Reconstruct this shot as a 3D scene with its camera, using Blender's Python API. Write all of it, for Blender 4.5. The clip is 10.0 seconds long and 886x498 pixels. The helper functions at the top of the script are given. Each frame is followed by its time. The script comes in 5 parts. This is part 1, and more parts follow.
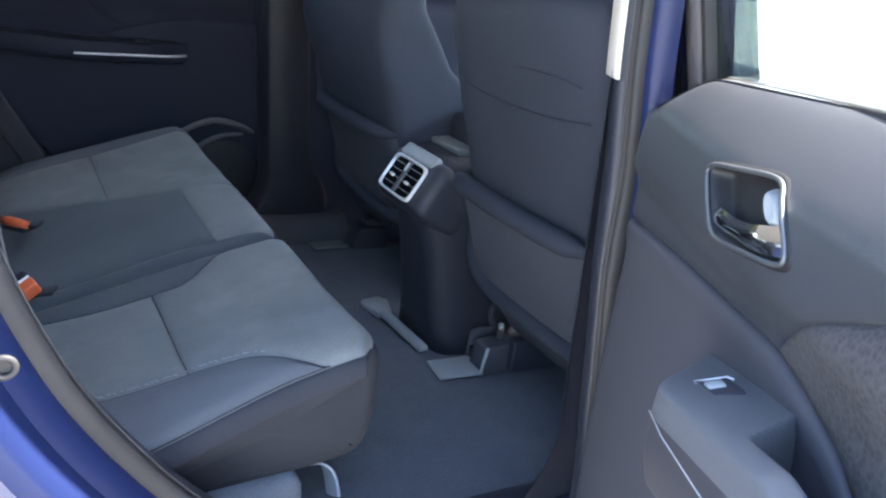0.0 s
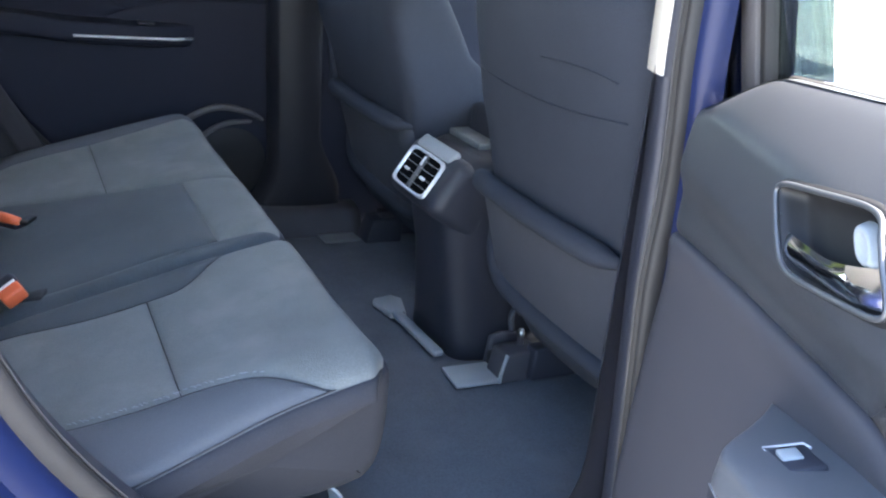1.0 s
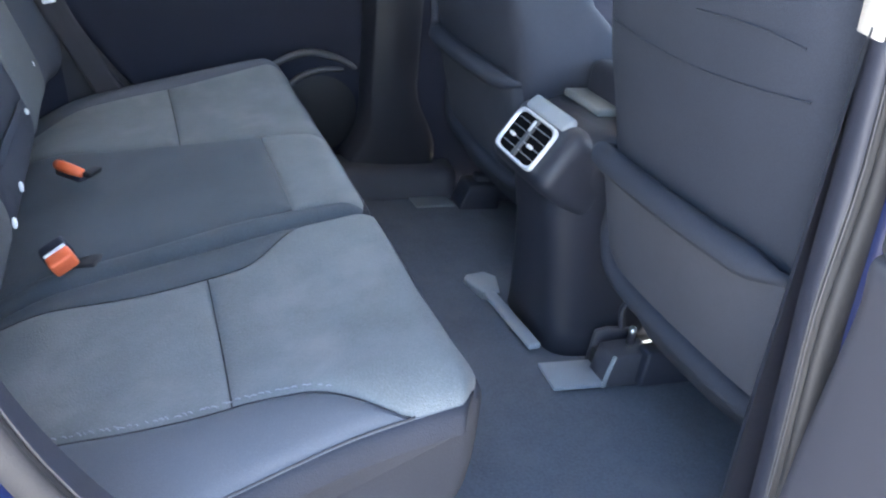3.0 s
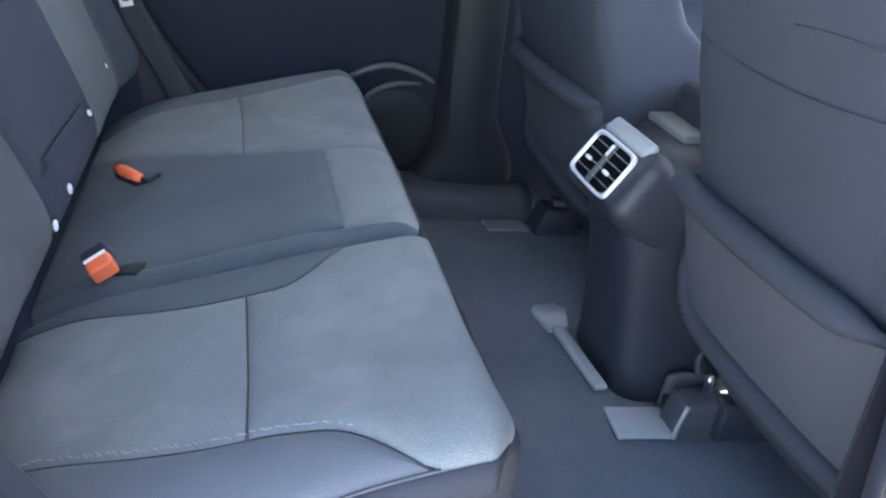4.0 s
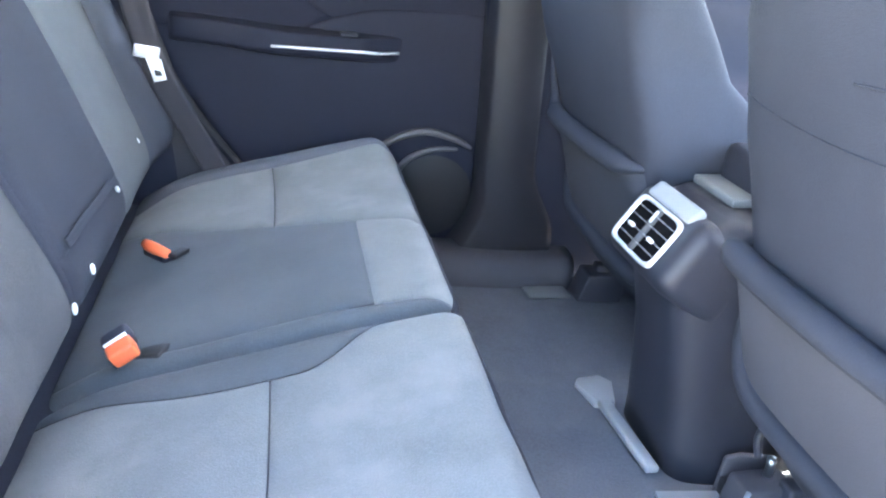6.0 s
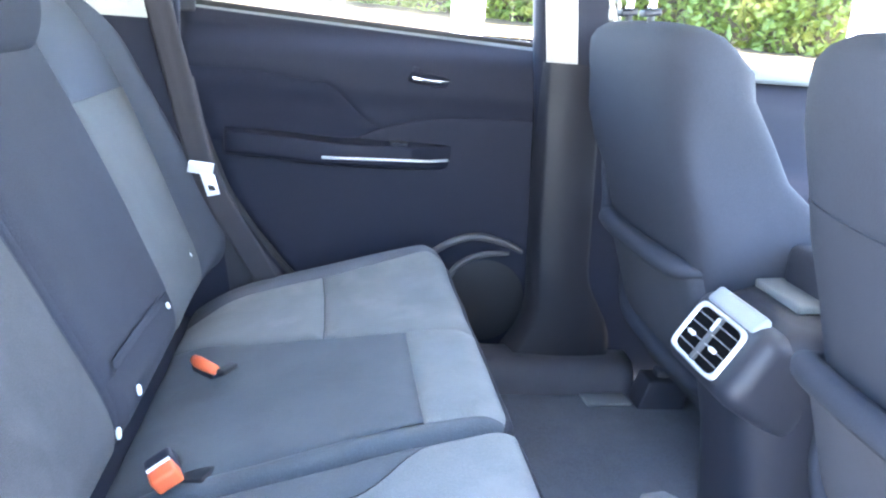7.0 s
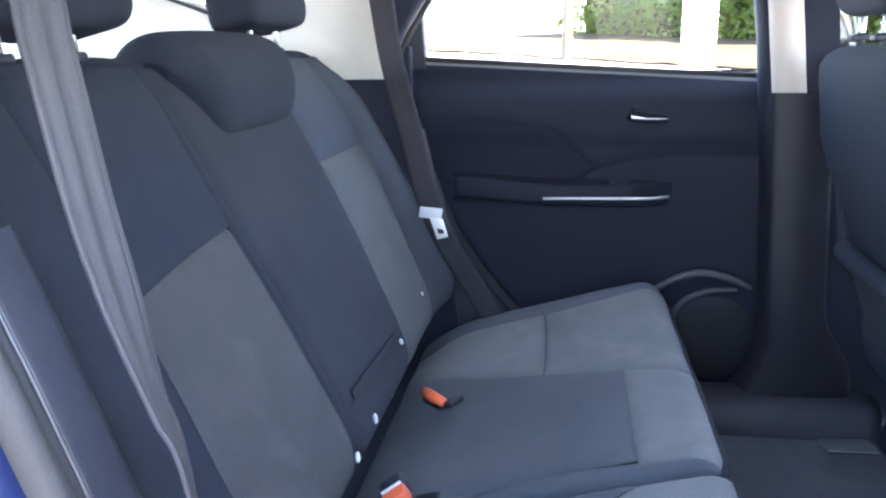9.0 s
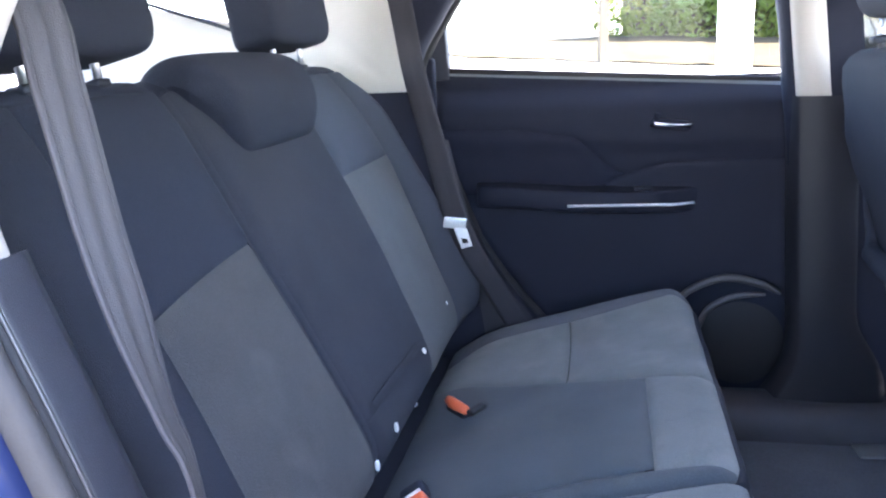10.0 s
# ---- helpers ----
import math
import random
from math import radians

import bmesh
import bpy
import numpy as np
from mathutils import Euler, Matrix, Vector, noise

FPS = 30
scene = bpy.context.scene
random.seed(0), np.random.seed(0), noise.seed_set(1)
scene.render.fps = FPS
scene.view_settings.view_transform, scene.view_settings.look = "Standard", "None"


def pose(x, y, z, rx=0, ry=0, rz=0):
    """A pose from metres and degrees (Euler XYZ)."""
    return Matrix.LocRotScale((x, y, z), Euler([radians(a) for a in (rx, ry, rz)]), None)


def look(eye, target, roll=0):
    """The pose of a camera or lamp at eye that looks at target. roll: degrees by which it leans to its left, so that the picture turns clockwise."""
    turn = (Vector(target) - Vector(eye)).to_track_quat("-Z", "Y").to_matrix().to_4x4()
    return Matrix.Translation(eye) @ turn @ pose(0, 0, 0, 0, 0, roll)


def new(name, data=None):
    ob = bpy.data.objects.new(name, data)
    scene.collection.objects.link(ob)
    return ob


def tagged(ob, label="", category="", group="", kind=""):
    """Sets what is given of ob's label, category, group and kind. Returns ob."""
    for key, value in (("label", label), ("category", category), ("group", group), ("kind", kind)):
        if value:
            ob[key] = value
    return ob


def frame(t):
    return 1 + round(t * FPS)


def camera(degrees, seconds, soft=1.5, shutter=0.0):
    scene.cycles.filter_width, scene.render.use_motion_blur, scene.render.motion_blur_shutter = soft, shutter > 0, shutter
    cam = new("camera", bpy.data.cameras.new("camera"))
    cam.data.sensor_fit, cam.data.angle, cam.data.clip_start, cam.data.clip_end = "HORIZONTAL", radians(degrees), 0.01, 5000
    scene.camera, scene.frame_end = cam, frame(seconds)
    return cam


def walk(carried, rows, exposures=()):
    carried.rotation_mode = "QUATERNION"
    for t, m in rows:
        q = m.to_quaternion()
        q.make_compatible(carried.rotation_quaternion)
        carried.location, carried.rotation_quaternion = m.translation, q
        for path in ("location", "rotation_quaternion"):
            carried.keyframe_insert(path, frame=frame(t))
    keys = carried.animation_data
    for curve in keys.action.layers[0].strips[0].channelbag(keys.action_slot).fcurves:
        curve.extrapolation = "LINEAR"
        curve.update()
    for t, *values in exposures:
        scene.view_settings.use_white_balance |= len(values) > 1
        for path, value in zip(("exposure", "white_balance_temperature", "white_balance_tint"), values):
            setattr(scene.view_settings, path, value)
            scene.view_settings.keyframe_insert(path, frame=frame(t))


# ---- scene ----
cam = camera(56.2, 10.0, soft=2.2)
PATH = [
    (0, (-0.43, -0.833, 1.268), (0.529, 0.787, 0.593), 7.6),
    (0.5, (-0.404, -0.795, 1.266), (0.534, 0.826, 0.564), 7.7),
    (1, (-0.381, -0.732, 1.267), (0.543, 0.888, 0.543), 7.9),
    (1.5, (-0.352, -0.665, 1.256), (0.532, 0.948, 0.471), 8.2),
    (2, (-0.341, -0.619, 1.26), (0.492, 1.005, 0.444), 7.7),
    (3.5, (-0.276, -0.505, 1.218), (0.353, 1.178, 0.34), 9.8),
    (4, (-0.241, -0.478, 1.212), (0.277, 1.256, 0.36), 9.4),
    (4.5, (-0.237, -0.475, 1.211), (0.255, 1.267, 0.36), 9.0),
    (5, (-0.237, -0.474, 1.211), (0.245, 1.271, 0.361), 8.6),
    (5.5, (-0.227, -0.452, 1.206), (0.241, 1.317, 0.398), 8.1),
    (7, (-0.204, -0.388, 1.224), (0.066, 1.52, 0.69), 4.4),
    (7.5, (-0.202, -0.39, 1.225), (0.027, 1.545, 0.777), 3.4),
    (8, (-0.2, -0.395, 1.227), (-0.145, 1.551, 0.769), 1.6),
    (8.5, (-0.182, -0.425, 1.245), (-0.321, 1.515, 0.777), 0.1),
    (9, (-0.179, -0.439, 1.256), (-0.469, 1.48, 0.774), -0.6),
    (9.5, (-0.156, -0.452, 1.264), (-0.575, 1.44, 0.77), -1.6),
    (10, (-0.142, -0.451, 1.268), (-0.531, 1.455, 0.801), -2.2),
]
WALK_EXPOSURE = [(0, 3.53, 6650, 11), (1.5, 4.06, 6680, 11), (2.0, 4.2, 6650, 11), (3.5, 4.36, 6700, 12), (4.0, 4.33, 6830, 12), (4.5, 4.64, 6950, 13), (5.0, 5.23, 7020, 13), (5.5, 5.36, 7000, 13), (7.0, 5.42, 6250, 13), (7.5, 4.69, 6000, 15), (8.2, 4.42, 6140, 17), (9.0, 4.25, 6220, 18), (10, 4.22, 6170, 19)]
walk(cam, [(t, look(eye, target, roll)) for t, eye, target, roll in PATH], WALK_EXPOSURE)

# ---- world and sun ----
world = bpy.data.worlds.new("sky")
scene.world = world
world.use_nodes = True
SUN_DIR = Vector((0.53, -0.05, 0.845)).normalized()
sky = world.node_tree.nodes.new("ShaderNodeTexSky")
sky.sky_type = "NISHITA"
sky.sun_disc = False
sky.sun_elevation = math.asin(SUN_DIR.z)
sky.sun_rotation = math.atan2(SUN_DIR.x, SUN_DIR.y)
back = world.node_tree.nodes["Background"]
back.inputs["Strength"].default_value = 0.15
world.node_tree.links.new(sky.outputs["Color"], back.inputs["Color"])
sun_data = bpy.data.lights.new("sun", "SUN")
sun_data.energy = 4.5
sun_data.angle = radians(0.6)
sun_data.color = (1.0, 0.95, 0.88)
sun = new("sun", sun_data)
sun.matrix_world = look(SUN_DIR * 20, (0, 0, 0))


# ---- materials ----
def mat(name, colour, rough=0.6, metal=0.0, var=0.15, var_scale=6.0, grain=400.0, bump=0.15, spec=0.5, coat=0.0, grain_var=0.12, weave=False, stain=None, sheen=0.0):
    """A surface with colour variation at two scales and a fine relief."""
    m = bpy.data.materials.new(name)
    m.use_nodes = True
    nt = m.node_tree
    b = nt.nodes["Principled BSDF"]
    L = nt.links.new
    b.inputs["Roughness"].default_value = rough
    b.inputs["Metallic"].default_value = metal
    b.inputs["Specular IOR Level"].default_value = spec
    b.inputs["Coat Weight"].default_value = coat
    b.inputs["Coat Roughness"].default_value = 0.05
    b.inputs["Sheen Weight"].default_value = sheen
    co = nt.nodes.new("ShaderNodeTexCoord")
    big = nt.nodes.new("ShaderNodeTexNoise")
    big.inputs["Scale"].default_value = var_scale
    big.inputs["Detail"].default_value = 5
    big.inputs["Roughness"].default_value = 0.62
    L(co.outputs["Object"], big.inputs["Vector"])
    fine = nt.nodes.new("ShaderNodeTexVoronoi" if weave else "ShaderNodeTexNoise")
    fine.inputs["Scale"].default_value = grain
    L(co.outputs["Object"], fine.inputs["Vector"])
    fine_out = fine.outputs["Distance"] if weave else fine.outputs["Fac"]
    add = nt.nodes.new("ShaderNodeMath")
    add.operation = "MULTIPLY_ADD"
    L(fine_out, add.inputs[0])
    add.inputs[1].default_value = grain_var / max(var, 1e-3)
    L(big.outputs["Fac"], add.inputs[2])
    ramp = nt.nodes.new("ShaderNodeMapRange")
    ramp.inputs["From Min"].default_value = 0.25
    ramp.inputs["From Max"].default_value = 0.75 + 0.6 * grain_var / max(var, 1e-3)
    ramp.inputs["To Min"].default_value = 1 - var
    ramp.inputs["To Max"].default_value = 1 + var
    L(add.outputs[0], ramp.inputs["Value"])
    mul = nt.nodes.new("ShaderNodeVectorMath")
    mul.operation = "SCALE"
    mul.inputs[0].default_value = colour
    L(ramp.outputs["Result"], mul.inputs["Scale"])
    colour_out = mul.outputs["Vector"]
    if stain:
        patch = nt.nodes.new("ShaderNodeTexNoise")
        patch.inputs["Scale"].default_value = stain[1]
        patch.inputs["Detail"].default_value = 3
        L(co.outputs["Object"], patch.inputs["Vector"])
        cut = nt.nodes.new("ShaderNodeMapRange")
        cut.inputs["From Min"].default_value = 0.55
        cut.inputs["From Max"].default_value = 0.72
        cut.inputs["To Max"].default_value = stain[2]
        L(patch.outputs["Fac"], cut.inputs["Value"])
        mix = nt.nodes.new("ShaderNodeMix")
        mix.data_type = "RGBA"
        L(cut.outputs["Result"], mix.inputs["Factor"])
        L(colour_out, mix.inputs["A"])
        mix.inputs["B"].default_value = (*stain[0], 1)
        colour_out = mix.outputs["Result"]
    L(colour_out, b.inputs["Base Color"])
    if bump:
        bp = nt.nodes.new("ShaderNodeBump")
        bp.inputs["Strength"].default_value = bump
        bp.inputs["Distance"].default_value = 0.001
        L(fine_out, bp.inputs["Height"])
        L(bp.outputs["Normal"], b.inputs["Normal"])
    return m


def glass(name, tint):
    m = bpy.data.materials.new(name)
    m.use_nodes = True
    nt = m.node_tree
    for n in list(nt.nodes):
        nt.nodes.remove(n)
    out = nt.nodes.new("ShaderNodeOutputMaterial")
    mix = nt.nodes.new("ShaderNodeMixShader")
    clear = nt.nodes.new("ShaderNodeBsdfTransparent")
    clear.inputs["Color"].default_value = (*tint, 1)
    gloss = nt.nodes.new("ShaderNodeBsdfGlossy")
    gloss.inputs["Roughness"].default_value = 0.02
    # gloss of both faces of the pane, stronger at a slant
    edge = nt.nodes.new("ShaderNodeLayerWeight")
    edge.inputs["Blend"].default_value = 0.5
    power = nt.nodes.new("ShaderNodeMath")
    power.operation = "POWER"
    power.inputs[1].default_value = 4.0
    nt.links.new(edge.outputs["Facing"], power.inputs[0])
    fres = nt.nodes.new("ShaderNodeMath")
    fres.operation = "MULTIPLY_ADD"
    fres.inputs[1].default_value = 0.85
    fres.inputs[2].default_value = 0.025
    nt.links.new(power.outputs[0], fres.inputs[0])
    nt.links.new(fres.outputs[0], mix.inputs[0])
    nt.links.new(clear.outputs[0], mix.inputs[1])
    nt.links.new(gloss.outputs[0], mix.inputs[2])
    nt.links.new(mix.outputs[0], out.inputs["Surface"])
    return m


CLOTH = mat("grey_seat_cloth", (0.138, 0.148, 0.146), 0.92, var=0.28, var_scale=8, grain=520, bump=0.5, weave=True, spec=0.25, sheen=0.1, stain=((0.23, 0.228, 0.222), 11, 0.42))
DARK_CLOTH = mat("charcoal_seat_cloth", (0.029, 0.033, 0.047), 0.93, var=0.2, var_scale=8, grain=600, bump=0.5, weave=True, spec=0.2)
SMOOTH_CLOTH = mat("slate_bolster_cloth", (0.084, 0.091, 0.104), 0.8, var=0.14, var_scale=5, grain=800, bump=0.3, weave=True, spec=0.3, sheen=0.05)
SEAT_BACK = mat("charcoal_seat_back_cloth", (0.029, 0.0335, 0.046), 0.88, var=0.18, var_scale=7, grain=650, bump=0.45, weave=True, spec=0.25)
CARPET = mat("dark_grey_carpet", (0.108, 0.119, 0.137), 0.97, var=0.28, var_scale=12, grain=260, bump=0.9, spec=0.1, grain_var=0.35, stain=((0.175, 0.178, 0.19), 9, 0.35))
TRIM = mat("black_grained_trim_plastic", (0.026, 0.028, 0.040), 0.5, var=0.1, var_scale=10, grain=900, bump=0.25, spec=0.42)
PAD = mat("soft_touch_door_vinyl", (0.040, 0.043, 0.050), 0.40, var=0.1, var_scale=7, grain=1100, bump=0.28, spec=0.75)
# door vinyl darkened in its colour, for panels that stand in shade
FAR_TRIM = mat("shade_darkened_door_vinyl", (0.0145, 0.0165, 0.029), 0.72, var=0.1, var_scale=7, grain=1000, bump=0.25, spec=0.25)
CONSOLE = mat("charcoal_console_plastic", (0.022, 0.024, 0.034), 0.5, var=0.1, var_scale=12, grain=1000, bump=0.3, spec=0.42)
SILVER = mat("satin_silver_plastic", (0.66, 0.67, 0.69), 0.36, metal=0.35, var=0.06, grain=1500, bump=0.05)
CHROME = mat("chrome", (0.78, 0.79, 0.81), 0.1, metal=1.0, var=0.03, grain=300, bump=0.0)
STEEL = mat("brushed_steel", (0.55, 0.56, 0.58), 0.3, metal=1.0, var=0.12, grain=700, bump=0.1)
ORANGE = mat("orange_red_plastic", (0.85, 0.16, 0.06), 0.42, var=0.06, grain=600, bump=0.05)
WHITE = mat("white_plastic", (0.78, 0.78, 0.76), 0.45, var=0.05, grain=500, bump=0.05)
BEIGE = mat("light_beige_trim_plastic", (0.485, 0.445, 0.395), 0.6, var=0.05, var_scale=5, grain=900, bump=0.15)
HEADLINING = mat("pale_grey_headlining_cloth", (0.60, 0.58, 0.54), 0.95, var=0.05, var_scale=4, grain=700, bump=0.2)
BLUE = mat("blue_metallic_car_paint", (0.006, 0.012, 0.048), 0.22, metal=0.1, spec=0.3, var=0.08, var_scale=3, grain=2500, bump=0.02, coat=1.0)
JAMB_BLUE = mat("satin_blue_jamb_paint", (0.0075, 0.014, 0.056), 0.42, metal=0.1, spec=0.25, var=0.1, var_scale=4, grain=2500, bump=0.02, coat=0.12)
RUBBER = mat("grey_black_rubber_seal", (0.026, 0.0245, 0.025), 0.6, var=0.25, var_scale=25, grain=500, bump=0.25, spec=0.35)
BELT = mat("grey_woven_belt_webbing", (0.062, 0.058, 0.062), 0.75, var=0.08, var_scale=15, grain=900, bump=0.3, weave=True)
GREY_PLATE = mat("mid_grey_plastic_cover", (0.27, 0.29, 0.305), 0.5, var=0.12, var_scale=25, grain=700, bump=0.15)
HOLE = mat("black_recess_plastic", (0.012, 0.012, 0.014), 0.6, var=0.1, grain=300, bump=0.0)
CONCRETE = mat("pale_concrete", (0.36, 0.35, 0.33), 0.9, var=0.12, var_scale=0.8, grain=40, bump=0.3, stain=((0.29, 0.27, 0.245), 0.4, 0.5))
SOIL = mat("leaf_littered_soil", (0.056, 0.043, 0.026), 0.95, var=0.4, var_scale=3, grain=18, bump=0.6, grain_var=0.4, spec=0.02)
LEAF = mat("green_hedge_leaf", (0.105, 0.145, 0.032), 0.5, var=0.35, var_scale=1.5, grain=12, bump=0.0, spec=0.4, grain_var=0.3, stain=((0.40, 0.34, 0.10), 1.9, 0.9))
nt = LEAF.node_tree
leaf_in = nt.nodes["Principled BSDF"]
through_leaf = nt.nodes.new("ShaderNodeBsdfTranslucent")
through_leaf.inputs["Color"].default_value = (0.24, 0.25, 0.045, 1)
blend = nt.nodes.new("ShaderNodeMixShader")
blend.inputs[0].default_value = 0.42
nt.links.new(leaf_in.outputs[0], blend.inputs[1])
nt.links.new(through_leaf.outputs[0], blend.inputs[2])
nt.links.new(blend.outputs[0], nt.nodes["Material Output"].inputs["Surface"])
TWIG = mat("brown_hedge_twig", (0.10, 0.07, 0.045), 0.9, var=0.3, grain=60)
POST = mat("white_painted_post", (0.80, 0.79, 0.76), 0.55, var=0.08, var_scale=4, grain=90, bump=0.1, stain=((0.55, 0.50, 0.42), 5, 0.35))
THREAD = mat("black_thread", (0.03, 0.03, 0.036), 0.9, var=0.1, grain=600, bump=0.0)
BELT_THREAD = mat("pale_grey_thread", (0.25, 0.26, 0.28), 0.8, var=0.1, grain=900, bump=0.0)
SIDE_CLOTH = mat("dark_side_cloth", (0.028, 0.030, 0.038), 0.9, var=0.15, var_scale=8, grain=600, bump=0.3, weave=True, spec=0.25)
DOOR_CLOTH = mat("brown_grey_door_cloth", (0.052, 0.050, 0.053), 0.92, var=0.3, var_scale=14, grain=210, bump=1.0, weave=True, spec=0.2, grain_var=0.45)
COVER_GREY = mat("slate_grey_cover_plastic", (0.15, 0.165, 0.175), 0.55, var=0.1, var_scale=15, grain=800, bump=0.15)
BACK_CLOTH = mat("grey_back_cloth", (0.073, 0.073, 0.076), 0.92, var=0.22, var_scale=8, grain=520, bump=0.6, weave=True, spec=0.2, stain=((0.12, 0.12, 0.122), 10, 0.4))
LOWER_VINYL = mat("purple_grey_door_plastic", (0.054, 0.053, 0.064), 0.58, var=0.1, var_scale=7, grain=1000, bump=0.28, spec=0.4)
# sill plastic made lighter to stand for light on its top
SILL_GREY = mat("lit_charcoal_sill_plastic", (0.050, 0.051, 0.062), 0.5, var=0.22, var_scale=14, grain=800, bump=0.25, spec=0.4)
WOOD = mat("weathered_wooden_stake", (0.062, 0.046, 0.026), 0.9, var=0.25, var_scale=9, grain=120, bump=0.3)
DARK_BELT = mat("dark_woven_belt_webbing", (0.040, 0.037, 0.043), 0.75, var=0.1, var_scale=15, grain=900, bump=0.3, weave=True)
DIVIDER_GREY = mat("dark_grey_vent_plastic", (0.085, 0.088, 0.095), 0.5, var=0.2, var_scale=40, grain=900, bump=0.2)
SLAT_GREY = mat("grey_vent_slat_plastic", (0.30, 0.31, 0.33), 0.4, var=0.08, grain=900, bump=0.1)
FRAME_GREY = mat("grey_frame_trim", (0.085, 0.080, 0.085), 0.5, var=0.08, grain=700, bump=0.1)
# door cloth with the far side's shade mixed into its colour
FAR_CLOTH = mat("shade_darkened_door_cloth", (0.0150, 0.0168, 0.029), 0.85, var=0.15, var_scale=9, grain=600, bump=0.3, weave=True, spec=0.2)
BRIGHT_STEEL = mat("bright_satin_steel", (0.80, 0.80, 0.80), 0.5, metal=0.5, var=0.06, grain=700, bump=0.05)
SEAL_GLINT = mat("glossy_grey_seal_highlight", (0.052, 0.052, 0.056), 0.3, var=0.1, var_scale=20, grain=600, bump=0.05, spec=0.6)
# far pillar's copy of the trim plastic, shade put into the colour
PILLAR = mat("shade_darkened_pillar_plastic", (0.0090, 0.0097, 0.0151), 0.55, var=0.12, var_scale=8, grain=900, bump=0.25, spec=0.4)
BACK_SLATE = mat("slate_shoulder_cloth", (0.056, 0.063, 0.078), 0.85, var=0.14, var_scale=6, grain=760, bump=0.35, weave=True, spec=0.25)
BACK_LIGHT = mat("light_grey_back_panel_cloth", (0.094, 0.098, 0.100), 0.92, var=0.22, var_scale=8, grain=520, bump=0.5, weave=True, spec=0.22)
# the beige trim again, lightened to carry sun coming through the glass
SUNLIT_TRIM = mat("beige_quarter_trim_painted_sunlit", (0.66, 0.63, 0.57), 0.6, var=0.05, var_scale=5, grain=900, bump=0.15)
ARCH_GREY = mat("brown_grey_arch_plastic", (0.036, 0.035, 0.041), 0.6, var=0.14, var_scale=9, grain=900, bump=0.25, spec=0.35)
VENT_BLACK = mat("vent_well_shade_black", (0.004, 0.004, 0.005), 0.9, var=0.1, grain=300, bump=0.0, spec=0.05)
# armrest side: darker colour stands for its facing away from the light
ARM_SIDE = mat("shaded_armrest_side", (0.040, 0.039, 0.047), 0.6, var=0.1, var_scale=8, grain=1000, bump=0.25, spec=0.35)
RIM_GREY = mat("dark_chrome_rim", (0.11, 0.115, 0.125), 0.35, metal=0.5, var=0.05, grain=900, bump=0.03)
GLOSS_BLACK = mat("gloss_black_pillar_trim", (0.012, 0.013, 0.014), 0.06, var=0.05, grain=500, bump=0.0, spec=0.9, coat=1.0)
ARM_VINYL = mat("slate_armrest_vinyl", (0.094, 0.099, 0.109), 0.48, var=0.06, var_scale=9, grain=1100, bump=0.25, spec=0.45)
PATCH_CLOTH = mat("slate_centre_cloth", (0.072, 0.081, 0.088), 0.92, var=0.25, var_scale=8, grain=560, bump=0.5, weave=True, spec=0.22, sheen=0.08)
POCKET_CLOTH = mat("grey_pocket_cloth", (0.056, 0.060, 0.074), 0.9, var=0.2, var_scale=6, grain=600, bump=0.5, weave=True, spec=0.22)
CENTRE_CLOTH = mat("charcoal_grey_back_cloth", (0.036, 0.038, 0.048), 0.92, var=0.2, var_scale=7, grain=560, bump=0.5, weave=True, spec=0.2)
CLEAR = glass("clear_car_glass", (0.90, 0.94, 0.92))
TINTED = glass("grey_green_tinted_glass", (0.085, 0.115, 0.115))


# ---- mesh helpers ----
def part(name, bm, material, parent=None, label="", smooth=True):
    me = bpy.data.meshes.new(name)
    bmesh.ops.delete(bm, geom=[v for v in bm.verts if not v.link_faces], context="VERTS")
    bmesh.ops.remove_doubles(bm, verts=bm.verts, dist=1e-5)
    bmesh.ops.recalc_face_normals(bm, faces=bm.faces)
    bm.to_mesh(me)
    bm.free()
    me.materials.append(material)
    if smooth:
        for p in me.polygons:
            p.use_smooth = True
    ob = new(name, me)
    if parent is not None:
        ob.parent = parent
    if label:
        tagged(ob, label)
    return ob


def thing(name, label, category, m=None, group="", kind=""):
    ob = new(name)
    ob.empty_display_size = 0.05
    if m is not None:
        ob.matrix_world = m
    return tagged(ob, label, category, group, kind)


def lerp(a, b, k):
    return a + (b - a) * k


def step01(a, b, x):
    k = min(1.0, max(0.0, (x - a) / (b - a)))
    return k * k * (3 - 2 * k)


def spline(points, k):
    """A smooth curve through the points; k runs from 0 to 1."""
    n = len(points) - 1
    f = min(max(k, 0.0), 1.0) * n
    i = min(int(f), n - 1)
    t = f - i
    p = [Vector(points[max(0, min(n, j))]) for j in (i - 1, i, i + 1, i + 2)]
    return 0.5 * ((2 * p[1]) + (p[2] - p[0]) * t + (2 * p[0] - 5 * p[1] + 4 * p[2] - p[3]) * t * t + (3 * p[1] - p[0] - 3 * p[2] + p[3]) * t ** 3)


def sheet(fn, nu, nv, bm=None):
    """A grid of faces over fn(u, v), u and v from 0 to 1."""
    bm = bm or bmesh.new()
    rows = [[bm.verts.new(fn(i / nu, j / nv)) for j in range(nv + 1)] for i in range(nu + 1)]
    for i in range(nu):
        for j in range(nv):
            bm.faces.new((rows[i][j], rows[i + 1][j], rows[i + 1][j + 1], rows[i][j + 1]))
    return bm


